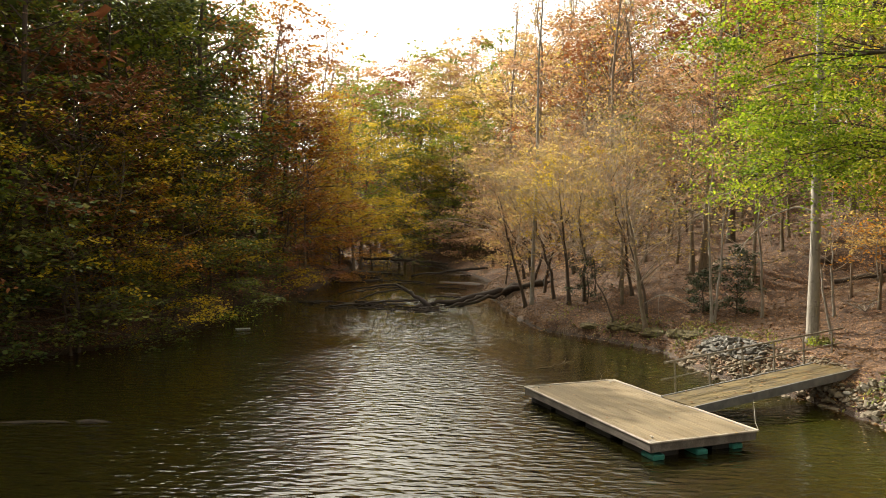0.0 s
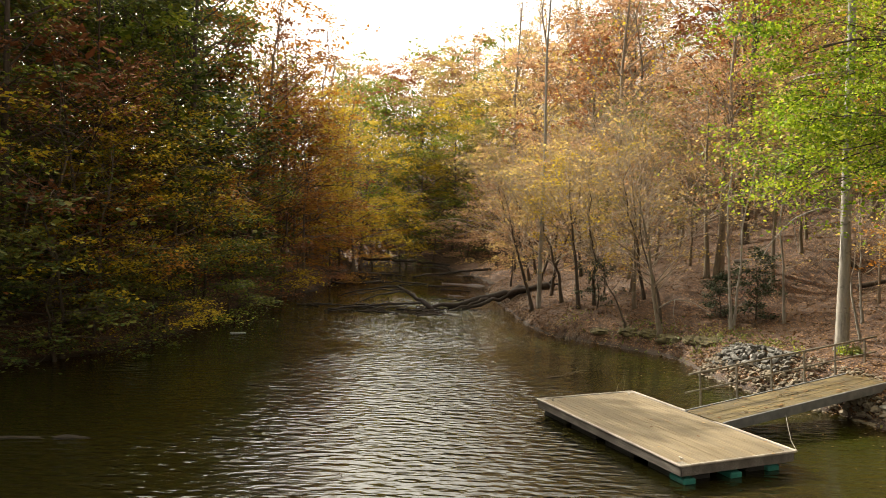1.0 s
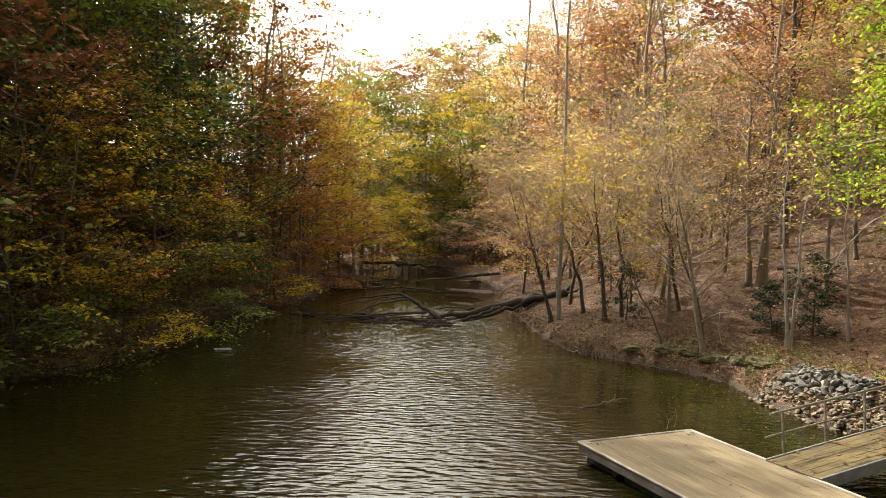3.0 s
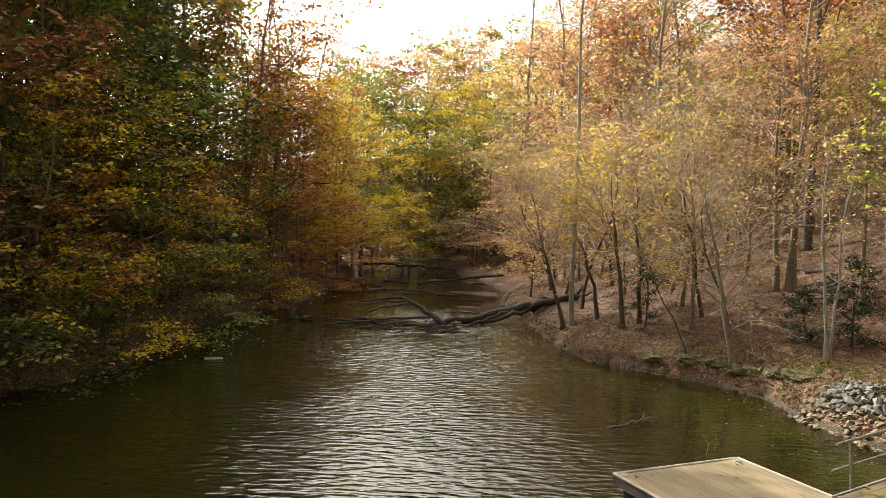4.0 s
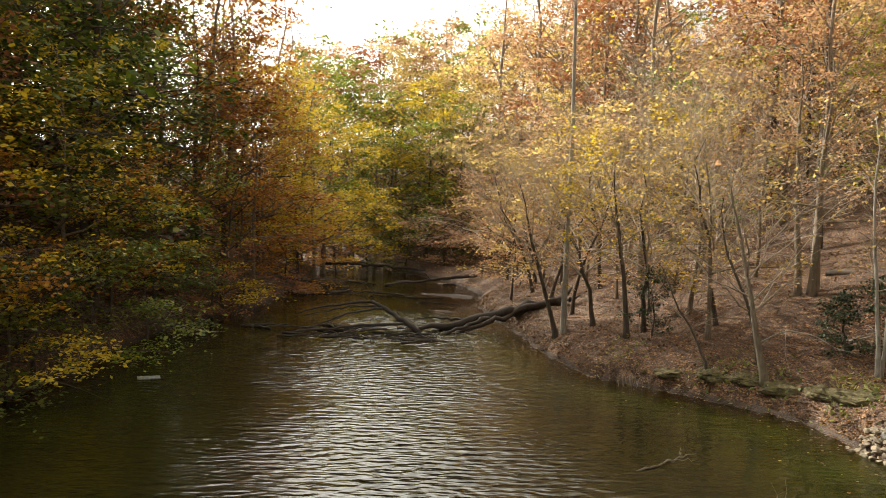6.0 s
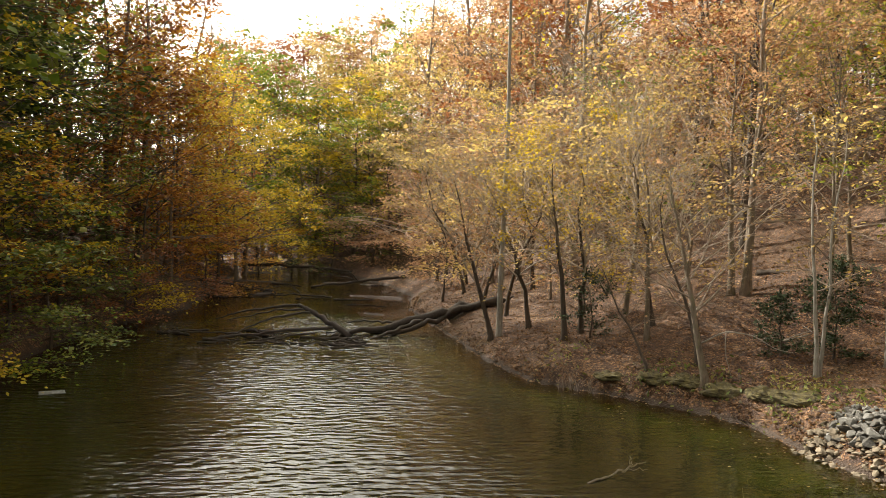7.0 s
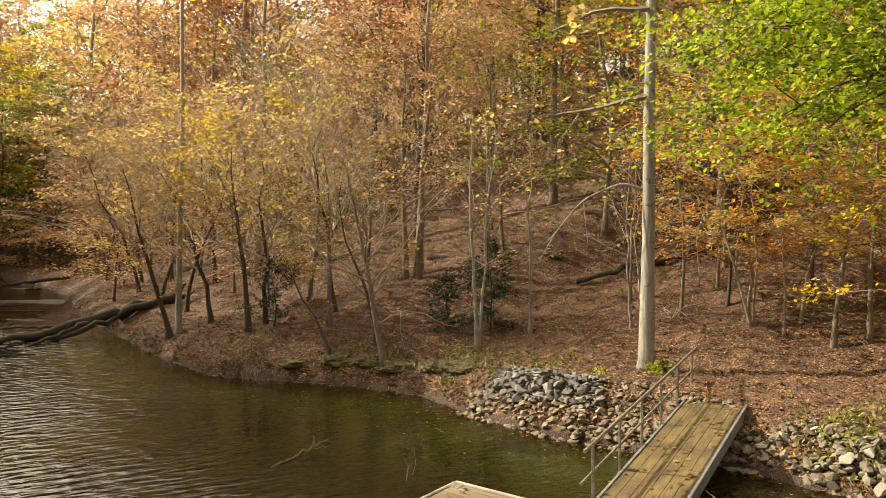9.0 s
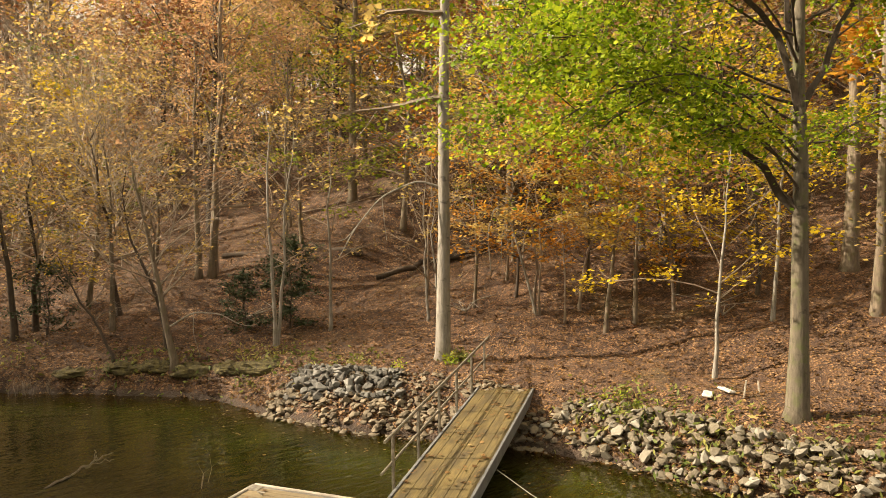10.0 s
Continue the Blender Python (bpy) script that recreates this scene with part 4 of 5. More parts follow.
def floating_dock():
    """Local x runs along the long side from the far end, y across; z = 0 is the water."""
    ob = new("floating_dock")
    ax = (C - B).normalized()
    ay = Vector((-ax.y, ax.x, 0))
    m = Matrix.Identity(4)
    for i in range(3):
        m[i][0], m[i][1], m[i][2] = ax[i], ay[i], (0, 0, 1)[i]
    length, width = 6.1, 3.15
    m.translation = A
    ob.matrix_basis = m
    r = random.Random(3)
    n = 22
    w = width / n
    for i in range(n):
        cut = r.choice((0.35, 0.5, 0.65)) * length
        for lo, hi in ((0.02, cut - 0.004), (cut + 0.004, length - 0.02)):
            b = box((hi - lo, w - 0.006, 0.035), ((lo + hi) / 2, w * (i + 0.5), DOCK_TOP - 0.0175 + r.uniform(-0.003, 0.003)), 0.004)
            part("plank", b, DECK, ob)
    for y in (-0.025, width + 0.025):
        part("rim_board", box((length + 0.1, 0.05, 0.24), (length / 2, y, DOCK_TOP - 0.115), 0.008), RIM_WOOD, ob, "grey weathered edge board")
        part("rub_rail", box((length + 0.12, 0.07, 0.05), (length / 2, y * 1.02 + (0.02 if y > 0 else -0.02), DOCK_TOP - 0.005), 0.015), GREY_WOOD, ob, "pale grey rub rail along the deck edge")
    for x in (-0.025, length + 0.025):
        part("rim_board", box((0.05, width + 0.1, 0.24), (x, width / 2, DOCK_TOP - 0.115), 0.008), RIM_WOOD, ob, "grey weathered edge board")
        part("rub_rail", box((0.07, width + 0.14, 0.05), (x + (0.02 if x > 0 else -0.02), width / 2, DOCK_TOP - 0.005), 0.015), GREY_WOOD, ob, "pale grey rub rail along the deck edge")
    for x in np.linspace(0.5, length - 0.5, 5):
        part("joist", box((0.09, width - 0.1, 0.16), (float(x), width / 2, DOCK_TOP - 0.13), 0.006), BARK_DARK, ob, "dark underdeck joist")
    for i, x in enumerate((0.55, 2.0, 3.6, 5.3)):
        for y in (0.6, width - 0.6):
            part("float", box((1.15, 0.9, 0.42), (x, y, 0.06), 0.06), BLACK, ob, "black float half under water")
    for y in (0.25, 1.55, 2.75):
        part("float_pad", box((0.5 if y < 2 else 0.3, 0.34, 0.14), (length - 0.24, y, 0.055), 0.03), TEAL, ob, "teal plastic float end")
    for x, y in ((0.08, 0.08), (0.08, width - 0.08), (length - 0.08, 0.08), (length - 0.08, width - 0.08)):
        part("corner_bracket", box((0.2, 0.2, 0.012), (x, y, DOCK_TOP + 0.008), 0.003), STEEL, ob, "dark steel corner plate")
    for x, y in ((0.35, width - 0.3), (length - 0.3, 0.25), (0.3, 0.25)):
        bm = box((0.16, 0.03, 0.02), (x, y, DOCK_TOP + 0.05), 0.006)
        cleat = part("cleat", bm, STEEL, ob, "small dark mooring cleat")
        part("cleat_foot", box((0.05, 0.03, 0.05), (x, y, DOCK_TOP + 0.02), 0.004), STEEL, cleat)
    return tagged(ob, "tan-planked floating dock with grey weathered edge boards", "dock")


floating_dock()


# ---- gangway ----
def gangway():
    """Local x from the dock up to the bank, y to the railing side."""
    ob = new("gangway")
    p0, p1 = Vector((6.98, 19.62, 0.49)), Vector((14.45, 23.72, 1.20))
    ax = (p1 - p0).normalized()
    ay = Vector((-ax.y, ax.x, 0)).normalized()
    az = ax.cross(ay)
    m = Matrix.Identity(4)
    for i in range(3):
        m[i][0], m[i][1], m[i][2] = ax[i], ay[i], az[i]
    m.translation = p0
    ob.matrix_basis = m
    length, width = (p1 - p0).length, 1.28
    r = random.Random(8)
    n = 6
    w = width / n
    for i in range(n):
        cut = r.choice((0.3, 0.5, 0.62)) * length
        for lo, hi in ((0.0, cut - 0.005), (cut + 0.005, length)):
            part("plank", box((hi - lo, w - 0.006, 0.04), ((lo + hi) / 2, w * (i + 0.5), -0.02 + r.uniform(-0.003, 0.003)), 0.004), RAMP_WOOD, ob)
    for y in (-0.03, width + 0.03):
        part("side_beam", box((length, 0.06, 0.26), (length / 2, y, -0.11), 0.008), GREY_BEAM, ob, "grey side beam")
    for x in np.linspace(0.6, length - 0.6, 5):
        part("cross_beam", box((0.08, width, 0.12), (float(x), width / 2, -0.105), 0.005), BARK_DARK, ob, "dark cross beam")
    posts = np.linspace(0.6, length - 0.95, 6)

    def pipe(name, a, b, rad, label):
        v, f = [], []
        tube(v, f, [np.array(a), np.array(b)], [rad, rad], 10)
        mesh_object(name, v, f, STEEL, ob, label, smooth=False)
    for x in posts:
        post = part("railing_post", box((0.05, 0.05, 1.15), (float(x), width + 0.085, 0.385), 0.006), STEEL, ob, "weathered steel railing post")
        part("post_bracket", box((0.14, 0.012, 0.14), (float(x), width + 0.064, -0.1), 0.003), STEEL, post)
    pipe("top_rail", (0.2, width + 0.085, 0.97), (length - 0.35, width + 0.085, 0.97), 0.03, "weathered steel top rail")
    pipe("middle_rail", (0.05, width + 0.10, 0.47), (length - 0.4, width + 0.10, 0.47), 0.024, "weathered steel middle rail")
    return tagged(ob, "sloping plank gangway with steel railing along one side", "gangway")


gangway()


def wire(name, pts, rad, mat, label, category):
    v, f = [], []
    tube(v, f, [np.array(p, float) for p in pts], [rad] * len(pts), 6)
    return tagged(mesh_object(name, v, f, mat), label, category)


wire("mooring_rope", [(8.95, 20.55, 0.52), (8.6, 19.5, 0.44), (8.25, 18.45, 0.41), (7.97, 17.45, 0.47)], 0.008, ROPE, "pale mooring rope from dock corner to gangway", "rope")


# ---- big trees by the gangway ----
make_tree(grow(41, 27, 0.19, 0.42, 3.2, 10, 5, 500, 0.22, wander=0.10, twigs=5, reach=((7.2, (-2.6, 1.6, 6.6)), (9.5, (-2.8, 0.9, 9.4)), (6.6, (1.2, -0.4, 6.9)))), BARK_TALL, "tan", (12.95, 26.0, gz(12.95, 26.0) - 0.02),
          "tall straight pale-barked trunk beside the gangway", name="tree", twig=BARK_TWIG, split=True)
OAK_LIMBS = (
    # the low limb, the fork and the upper limbs over the gangway
    (4.2, (-0.6, 0.5, 5.0), (-1.1, 0.8, 5.5), (-2.1, 1.2, 6.2), (-4.0, 1.7, 6.6)), (6.1, (-0.4, 0.2, 7.3), (-0.8, 0.5, 8.0), (-1.9, 0.8, 8.5), (-3.7, 1.0, 8.9), (-5.8, 1.3, 8.6)),
    (6.6, (-0.1, 0.4, 8.0), (-0.2, 0.4, 9.6), (-0.8, 0.7, 11.4)), (6.2, (0.4, -0.3, 7.4), (0.8, -0.6, 8.4), (0.9, -0.7, 9.4), (1.9, -1.3, 10.0)),
    (5.4, (1.1, -0.6, 6.2), (2.3, -1.4, 6.8)), (8.4, (-0.7, 0.4, 9.2), (-2.1, 0.8, 9.6), (-4.2, 1.8, 10.2), (-5.6, 2.1, 10.4)),
    (7.4, (-1.4, -0.1, 8.6), (-3.0, -0.3, 9.6), (-4.8, 0.1, 10.2)), (5.0, (-1.8, 1.2, 6.4), (-4.0, 1.6, 7.2), (-6.3, 2.0, 7.0)),
    (6.6, (-1.9, 1.6, 7.4), (-3.9, 2.5, 7.8), (-5.8, 2.6, 7.6)), (5.4, (-1.9, 0.3, 6.4), (-3.9, 0.6, 6.6), (-5.8, 1.0, 6.0)),
    (9.2, (-1.4, 0.9, 10.6), (-3.3, 1.4, 11.8), (-5.3, 1.6, 12.0)), (7.8, (-2.5, 1.7, 9.0), (-4.9, 2.2, 9.4), (-6.7, 2.0, 9.2)),
    (4.6, (-1.1, 0.3, 5.5), (-2.3, 0.4, 5.8), (-3.3, 0.8, 5.6)), (8.0, (1.2, -1.0, 9.2), (2.3, -1.7, 9.0)),
    (5.6, (-2.3, 1.4, 6.9), (-4.6, 1.9, 6.2), (-6.2, 2.2, 5.4)), (5.2, (-2.6, 0.8, 6.6), (-5.1, 1.6, 5.6), (-6.0, 1.4, 5.0)), (6.4, (-2.5, 2.0, 7.0), (-4.8, 3.0, 6.6), (-5.6, 3.1, 5.8)),
    (7.2, (-2.6, 0.1, 8.4), (-4.9, 0.5, 8.2), (-6.5, 0.9, 7.4)), (8.8, (-2.8, 2.0, 10.4), (-5.3, 2.7, 10.8), (-6.7, 2.7, 10.2)), (6.0, (-1.4, 1.0, 6.6), (-3.0, 1.8, 6.6), (-3.9, 2.2, 5.8)))
make_tree(grow(43, 14, 0.20, 0.66, 4.0, 7, 35, 42000, 0.092, 0.36, wander=0.1, twigs=3, flat=0.3, fine=1.0, reach=OAK_LIMBS, spray=86), BARK_OAK, "bright", (14.4, 17.1, gz(14.4, 17.1) - 0.02),
          TREE_WORDS["bright"], name="tree", twig=BARK_DARK, split=True)


# ---- bankside stems ----
def sapling(x, y, tall, girth, lean, colour="tan", leaves=120, bark=BARK, seed=0, bare=0.3, spread=1.6, limbs=9, rise=30):
    return make_tree(grow(seed, tall, girth, bare, spread, limbs, rise, int(leaves * 1.4), 0.12, 0.24, lean, wander=0.12, twigs=4), bark, colour,
                     (x, y, gz(x, y) - 0.03), "thin, almost leafless bankside sapling", "tree", "bankside saplings", twig=BARK_TWIG, split=True)


for i, (x, y, tall, girth, lean, colour, leaves, bark) in enumerate((
        (11.0, 31.4, 7.5, 0.07, (-0.05, 0.0), "tan", 160, BARK_PALE), (11.15, 31.5, 7.0, 0.06, (0.10, 0.02), "tan", 160, BARK_PALE),
        (13.2, 31.5, 6.5, 0.06, (-0.03, 0), "tan", 150, BARK_PALE), (8.5, 33.0, 6.5, 0.11, (-0.20, 0.1), "pink", 120, BARK),
        (8.1, 36.7, 7.0, 0.09, (0.02, 0), "tan", 500, BARK), (5.6, 38.3, 6.5, 0.11, (-0.08, 0.05), "yellow", 700, BARK_DARK),
        (3.5, 42.0, 6.5, 0.11, (-0.30, 0.05), "pink", 500, BARK_DARK), (3.9, 42.3, 23.0, 0.12, (0.01, 0), "tan", 480, BARK_PALE),
        (7.3, 34.6, 3.6, 0.05, (-0.55, 0.35), "pink", 30, BARK_DARK), (16.0, 19.6, 6.0, 0.055, (0, 0), "yellow", 620, BARK_PALE),
        (17.4, 23.6, 7.0, 0.07, (0.02, 0), "tan", 400, BARK), (18.2, 23.1, 8.0, 0.07, (0, 0.01), "tan", 450, BARK),
        (19.6, 19.6, 7.0, 0.06, (0.03, 0), "yellow", 400, BARK_PALE), (16.9, 25.7, 5.0, 0.04, (0.02, 0.02), "orange", 500, BARK_TWIG),
        (17.0, 24.8, 4.2, 0.035, (-0.05, 0), "orange", 500, BARK_TWIG), (14.0, 26.9, 4.4, 0.05, (-0.22, 0.05), "tan", 40, BARK_PALE),
        (14.9, 28.6, 5.0, 0.05, (-0.15, 0), "tan", 60, BARK_PALE), (16.2, 27.8, 6.0, 0.06, (-0.1, 0), "tan", 120, BARK),
        (16.2, 30.0, 6.5, 0.05, (-0.02, 0), "tan", 200, BARK_TWIG), (12.5, 38.3, 9.0, 0.15, (0.04, 0), "pink", 700, BARK),
        (12.1, 38.6, 9.0, 0.13, (-0.03, 0), "pink", 600, BARK), (14.4, 36.0, 9.0, 0.10, (-0.02, 0), "pink", 600, BARK))):
    big = leaves >= 500
    sapling(x, y, tall, girth, lean, colour, leaves * (3 if big else 1), bark, 60 + i, spread=3.8 if big else 1.9, limbs=15 if big else 10, rise=22 if big else 30)
for i, (x, y, h, g, c) in enumerate(((23.5, 18.8, 17, 0.22, "tan"), (23.1, 24.7, 18, 0.27, "rust"), (20.4, 17.2, 15, 0.16, "orange"))):
    make_tree(grow(90 + i, h, g, 0.35, 4.5, 18, 18, 2600, 0.23), BARK, c, (x, y, gz(x, y) - 0.03), TREE_WORDS[c], group="woodland trees", twig=BARK_TWIG)

# low trees with level golden sprays behind the gangway
for i, (x, y, h, c, n) in enumerate(((16.9, 25.9, 5.2, "tan", 4200), (17.9, 24.9, 5.0, "tan", 4200), (19.6, 22.6, 5.6, "yellow", 3600), (18.3, 28.2, 5.0, "tan", 3200))):
    make_tree(grow(120 + i, h, 0.05, 0.42, 2.7, 13, -4, n, 0.105, 0.14, twigs=2, flat=1.0, clump=3.0, top=1.1), BARK_TWIG, c, (x, y, gz(x, y) - 0.03), "low understorey tree with level sprays of golden leaves", group="understorey trees")


def shrub(x, y, tall, wide, seed, leaves=1600):
    data = grow(seed, tall, 0.035, 0.05, wide, 22, 15, int(leaves * 1.7), 0.09, 0.16, wander=0.05, twigs=3, flat=0.3)
    return make_tree(data, BARK_DARK, "holly", (x, y, gz(x, y) - 0.02), TREE_WORDS["holly"], "shrub", "evergreen shrubs", name="shrub")


shrub(12.6, 33.0, 2.6, 1.1, 101, 2200)
shrub(11.3, 33.7, 1.7, 0.7, 102, 1300)
shrub(6.6, 38.4, 2.0, 1.0, 103, 900)


# ---- riprap ----
def rock_mesh(seed):
    r = random.Random(seed)
    bm = bmesh.new()
    sx, sy, sz = r.uniform(0.8, 1.25), r.uniform(0.6, 0.95), r.uniform(0.4, 0.75)
    for _ in range(15):
        d = Vector((r.gauss(0, 1), r.gauss(0, 1), r.gauss(0, 1))).normalized() * r.uniform(0.42, 0.55)
        bm.verts.new((d.x * sx, d.y * sy, d.z * sz))
    bmesh.ops.convex_hull(bm, input=bm.verts)
    bmesh.ops.delete(bm, geom=[v for v in bm.verts if not v.link_faces], context="VERTS")
    me = bpy.data.meshes.new("rock")
    bm.to_mesh(me)
    bm.free()
    return me


def rock_pile(outline, n, sizes, mat, seed, label):
    """Stones laid over a stretch of bank given by its corners (x, y)."""
    ob = new("rock_pile")
    r = random.Random(seed)
    meshes = [rock_mesh(seed * 20 + i) for i in range(9)]
    for me in meshes:
        me.materials.append(mat)
    ob.matrix_basis = pose(outline[0][0], outline[0][1], 0)
    (x0, y0), (x1, y1), (x2, y2), (x3, y3) = outline
    for i in range(n):
        u, v = r.random(), r.random()
        x = (x0 * (1 - u) + x1 * u) * (1 - v) + (x3 * (1 - u) + x2 * u) * v
        y = (y0 * (1 - u) + y1 * u) * (1 - v) + (y3 * (1 - u) + y2 * u) * v
        s = r.uniform(*sizes) * (1.25 - 0.5 * v)
        rock = new("rock", r.choice(meshes))
        rock.parent = ob
        rock.matrix_basis = pose(x - outline[0][0], y - outline[0][1], gz(x, y) + s * r.uniform(0.02, 0.3) + 0.22 * math.sin(math.pi * u) * math.sin(math.pi * v), r.uniform(-40, 40), r.uniform(-40, 40), r.uniform(0, 360)) @ Matrix.Diagonal((s, s, s, 1))
    return tagged(ob, label, "rocks", "riprap")


rock_pile([(9.35, 28.6), (10.7, 25.2), (11.7, 26.2), (10.5, 29.1)], 260, (0.13, 0.30), ROCK_GREY, 1, "heap of grey broken riprap stone on the bank")
rock_pile([(12.2, 22.0), (12.3, 13.0), (13.7, 13.4), (13.6, 21.6)], 299, (0.17, 0.36), ROCK_TAN, 2, "tan and grey riprap stones along the waterline")


def rubble(outline, n, sizes, mat, seed, label):
    """The smaller stones between the large ones, too many to count."""
    r = random.Random(seed)
    (x0, y0), (x1, y1), (x2, y2), (x3, y3) = outline
    kinds = [rock_mesh(seed * 20 + i) for i in range(5)]
    verts, faces = [], []
    for i in range(n):
        u, v = r.random(), r.random()
        x = (x0 * (1 - u) + x1 * u) * (1 - v) + (x3 * (1 - u) + x2 * u) * v
        y = (y0 * (1 - u) + y1 * u) * (1 - v) + (y3 * (1 - u) + y2 * u) * v
        s = r.uniform(*sizes)
        m = pose(x, y, gz(x, y) + s * 0.1, r.uniform(-30, 30), r.uniform(-30, 30), r.uniform(0, 360)) @ Matrix.Diagonal((s, s, s, 1))
        me, k = r.choice(kinds), len(verts)
        verts += [m @ p.co for p in me.vertices]
        faces += [tuple(k + q for q in p.vertices) for p in me.polygons]
    return tagged(mesh_object("rubble", verts, faces, mat), label, "rubble", kind="stuff")


rubble([(8.7, 28.9), (11.9, 22.0), (12.9, 23.2), (10.2, 29.2)], 700, (0.1, 0.24), ROCK_RUBBLE, 11, "small brown stones along the waterline")
rubble([(12.2, 22.2), (12.3, 12.5), (13.6, 13.0), (13.4, 21.8)], 650, (0.1, 0.26), ROCK_RUBBLE, 12, "small tan stones along the waterline")


def shoreline_stones(n, y0, y1, sizes, seed):
    """Brown stones strewn along the foot of the bank, half in the water."""
    r = random.Random(seed)
    kinds = [rock_mesh(seed * 20 + i) for i in range(5)]
    verts, faces = [], []
    for i in range(n):
        y = r.uniform(y0, y1)
        x = shore(y)[1] + r.uniform(-0.3, 0.65)
        s = r.uniform(*sizes)
        m = pose(x, y, max(gz(x, y), -0.06) + s * 0.12, r.uniform(-30, 30), r.uniform(-30, 30), r.uniform(0, 360)) @ Matrix.Diagonal((s, s, s, 1))
        me, k = r.choice(kinds), len(verts)
        verts += [m @ p.co for p in me.vertices]
        faces += [tuple(k + q for q in p.vertices) for p in me.polygons]
    return tagged(mesh_object("rubble", verts, faces, ROCK_RUBBLE), "brown stones half in the water at the foot of the bank", "rubble", kind="stuff")


shoreline_stones(420, 21.6, 29.0, (0.12, 0.3), 13)
shoreline_stones(130, 29.0, 44.0, (0.06, 0.16), 14)


# ---- drowned logs ----
def log(name, spines, label, category="log", mat=LOG_BARK, seed=1):
    """spines: (start, end, radius at start, at end, sag); the first is the trunk, the rest its branches."""
    r = np.random.default_rng(seed)
    ob = new(name)
    ob.matrix_basis = pose(*spines[0][0])
    o = np.array(spines[0][0], float)
    for i, (a, b, ra, rb, sag) in enumerate(spines):
        a, b = np.array(a, float), np.array(b, float)
        t = np.linspace(0, 1, 14)[:, None]
        p = a + (b - a) * t + np.array([0, 0, 1.0]) * sag * np.sin(np.pi * t) + r.normal(0, 0.4 * max(ra, 0.09), (14, 3)) * np.sin(np.pi * t)
        v, f = [], []
        tube(v, f, list(p - o), np.linspace(ra, rb, 14) * r.uniform(0.8, 1.15, 14), 8 if ra > 0.1 else 5)
        mesh_object("trunk" if i == 0 else "branch", v, f, mat, ob, smooth=True)
    return tagged(ob, label, category, "fallen logs")


log("fallen_log", [((5.0, 49.8, gz(5.0, 49.8) + 0.3), (-3.2, 46.4, -0.04), 0.33, 0.10, 0.0), ((4.6, 49.4, 1.35), (-0.6, 46.6, -0.05), 0.2, 0.08, 0.05), ((1.3, 48.2, 0.55), (-1.6, 45.4, -0.1), 0.14, 0.05, 0.05), ((0.2, 47.8, 0.4), (-2.6, 48.8, 0.3), 0.08, 0.03, 0.1), ((5.0, 49.8, 1.2), (5.7, 50.6, 2.0), 0.16, 0.05, 0.0), ((5.0, 49.8, 1.2), (5.9, 49.3, 1.7), 0.13, 0.04, 0.0)],
    "dark fallen tree trunk lying from the bank into the water", seed=4)
log("fallen_log", [((-2.4, 46.2, -0.05), (-4.9, 48.4, 1.15), 0.17, 0.09, 0.15), ((-4.9, 48.4, 1.15), (-9.0, 49.0, 0.35), 0.08, 0.03, 0.15), ((-4.2, 47.8, 0.9), (-7.6, 46.5, 0.05), 0.08, 0.03, 0.2),
     ((-4.6, 48.1, 1.0), (-8.2, 47.4, 0.5), 0.06, 0.02, 0.1), ((-3.2, 46.8, 0.3), (-8.5, 44.9, 0.02), 0.09, 0.04, 0.05), ((-4.0, 46.2, 0.1), (-6.8, 43.9, 0.0), 0.06, 0.02, 0.1), ((-6.0, 45.8, 0.05), (-9.8, 46.2, 0.1), 0.05, 0.02, 0.05)],
    "drowned dead treetop with bare branches above the water", seed=5)
for k, (a, c, r0) in enumerate((((1.5, 72.0, 0.9), (-6.0, 70.5, 0.05), 0.14), ((-15.0, 66.0, 0.9), (-8.5, 67.0, 0.02), 0.12), ((-13.0, 84.0, 0.9), (-3.0, 83.0, 0.5), 0.16), ((-4.0, 62.5, 0.10), (-8.0, 63.2, 0.08), 0.07))):
    mid = [(p + q) / 2 for p, q in zip(a, c)]
    twigs_at = [(tuple(mid), (mid[0] + dx, mid[1] + dy, mid[2] + dz), r0 * 0.35, 0.02, 0.15) for dx, dy, dz in ((-1.6, 1.2, 1.3), (-2.2, -0.8, 0.5), (-1.0, -1.3, 0.9))]
    log("fallen_log", [(a, c, r0, r0 * 0.6, 0.1)] + twigs_at, "dark broken log lying across the shallow creek", seed=20 + k)
log("floating_log", [((-12.6, 17.45, -0.07), (-7.0, 18.35, -0.09), 0.10, 0.08, 0.0)], "brown waterlogged log floating almost under the surface", mat=LOG_BARK, seed=9)
log("floating_branch", [((3.0, 26.75, -0.02), (4.6, 27.6, 0.16), 0.03, 0.012, 0.03), ((3.9, 27.2, 0.08), (4.4, 27.0, 0.2), 0.014, 0.006, 0.02), ((4.2, 27.4, 0.1), (4.3, 27.8, 0.25), 0.012, 0.005, 0.02)],
    "thin bare branch floating on the water", "branch", BARK, seed=10)
for a, b, r0 in (((18.2, 36.1), (14.0, 40.2), 0.2), ((22.6, 33.0), (17.5, 34.3), 0.14), ((24.0, 30.5), (20.5, 33.8), 0.16)):
    log("hillside_log", [((*a, gz(*a) + 0.15), (*b, gz(*b) + 0.12), r0, r0 * 0.7, 0.0)], "dark rotting log lying in the leaf litter", mat=BARK_DARK, seed=int(a[0]))


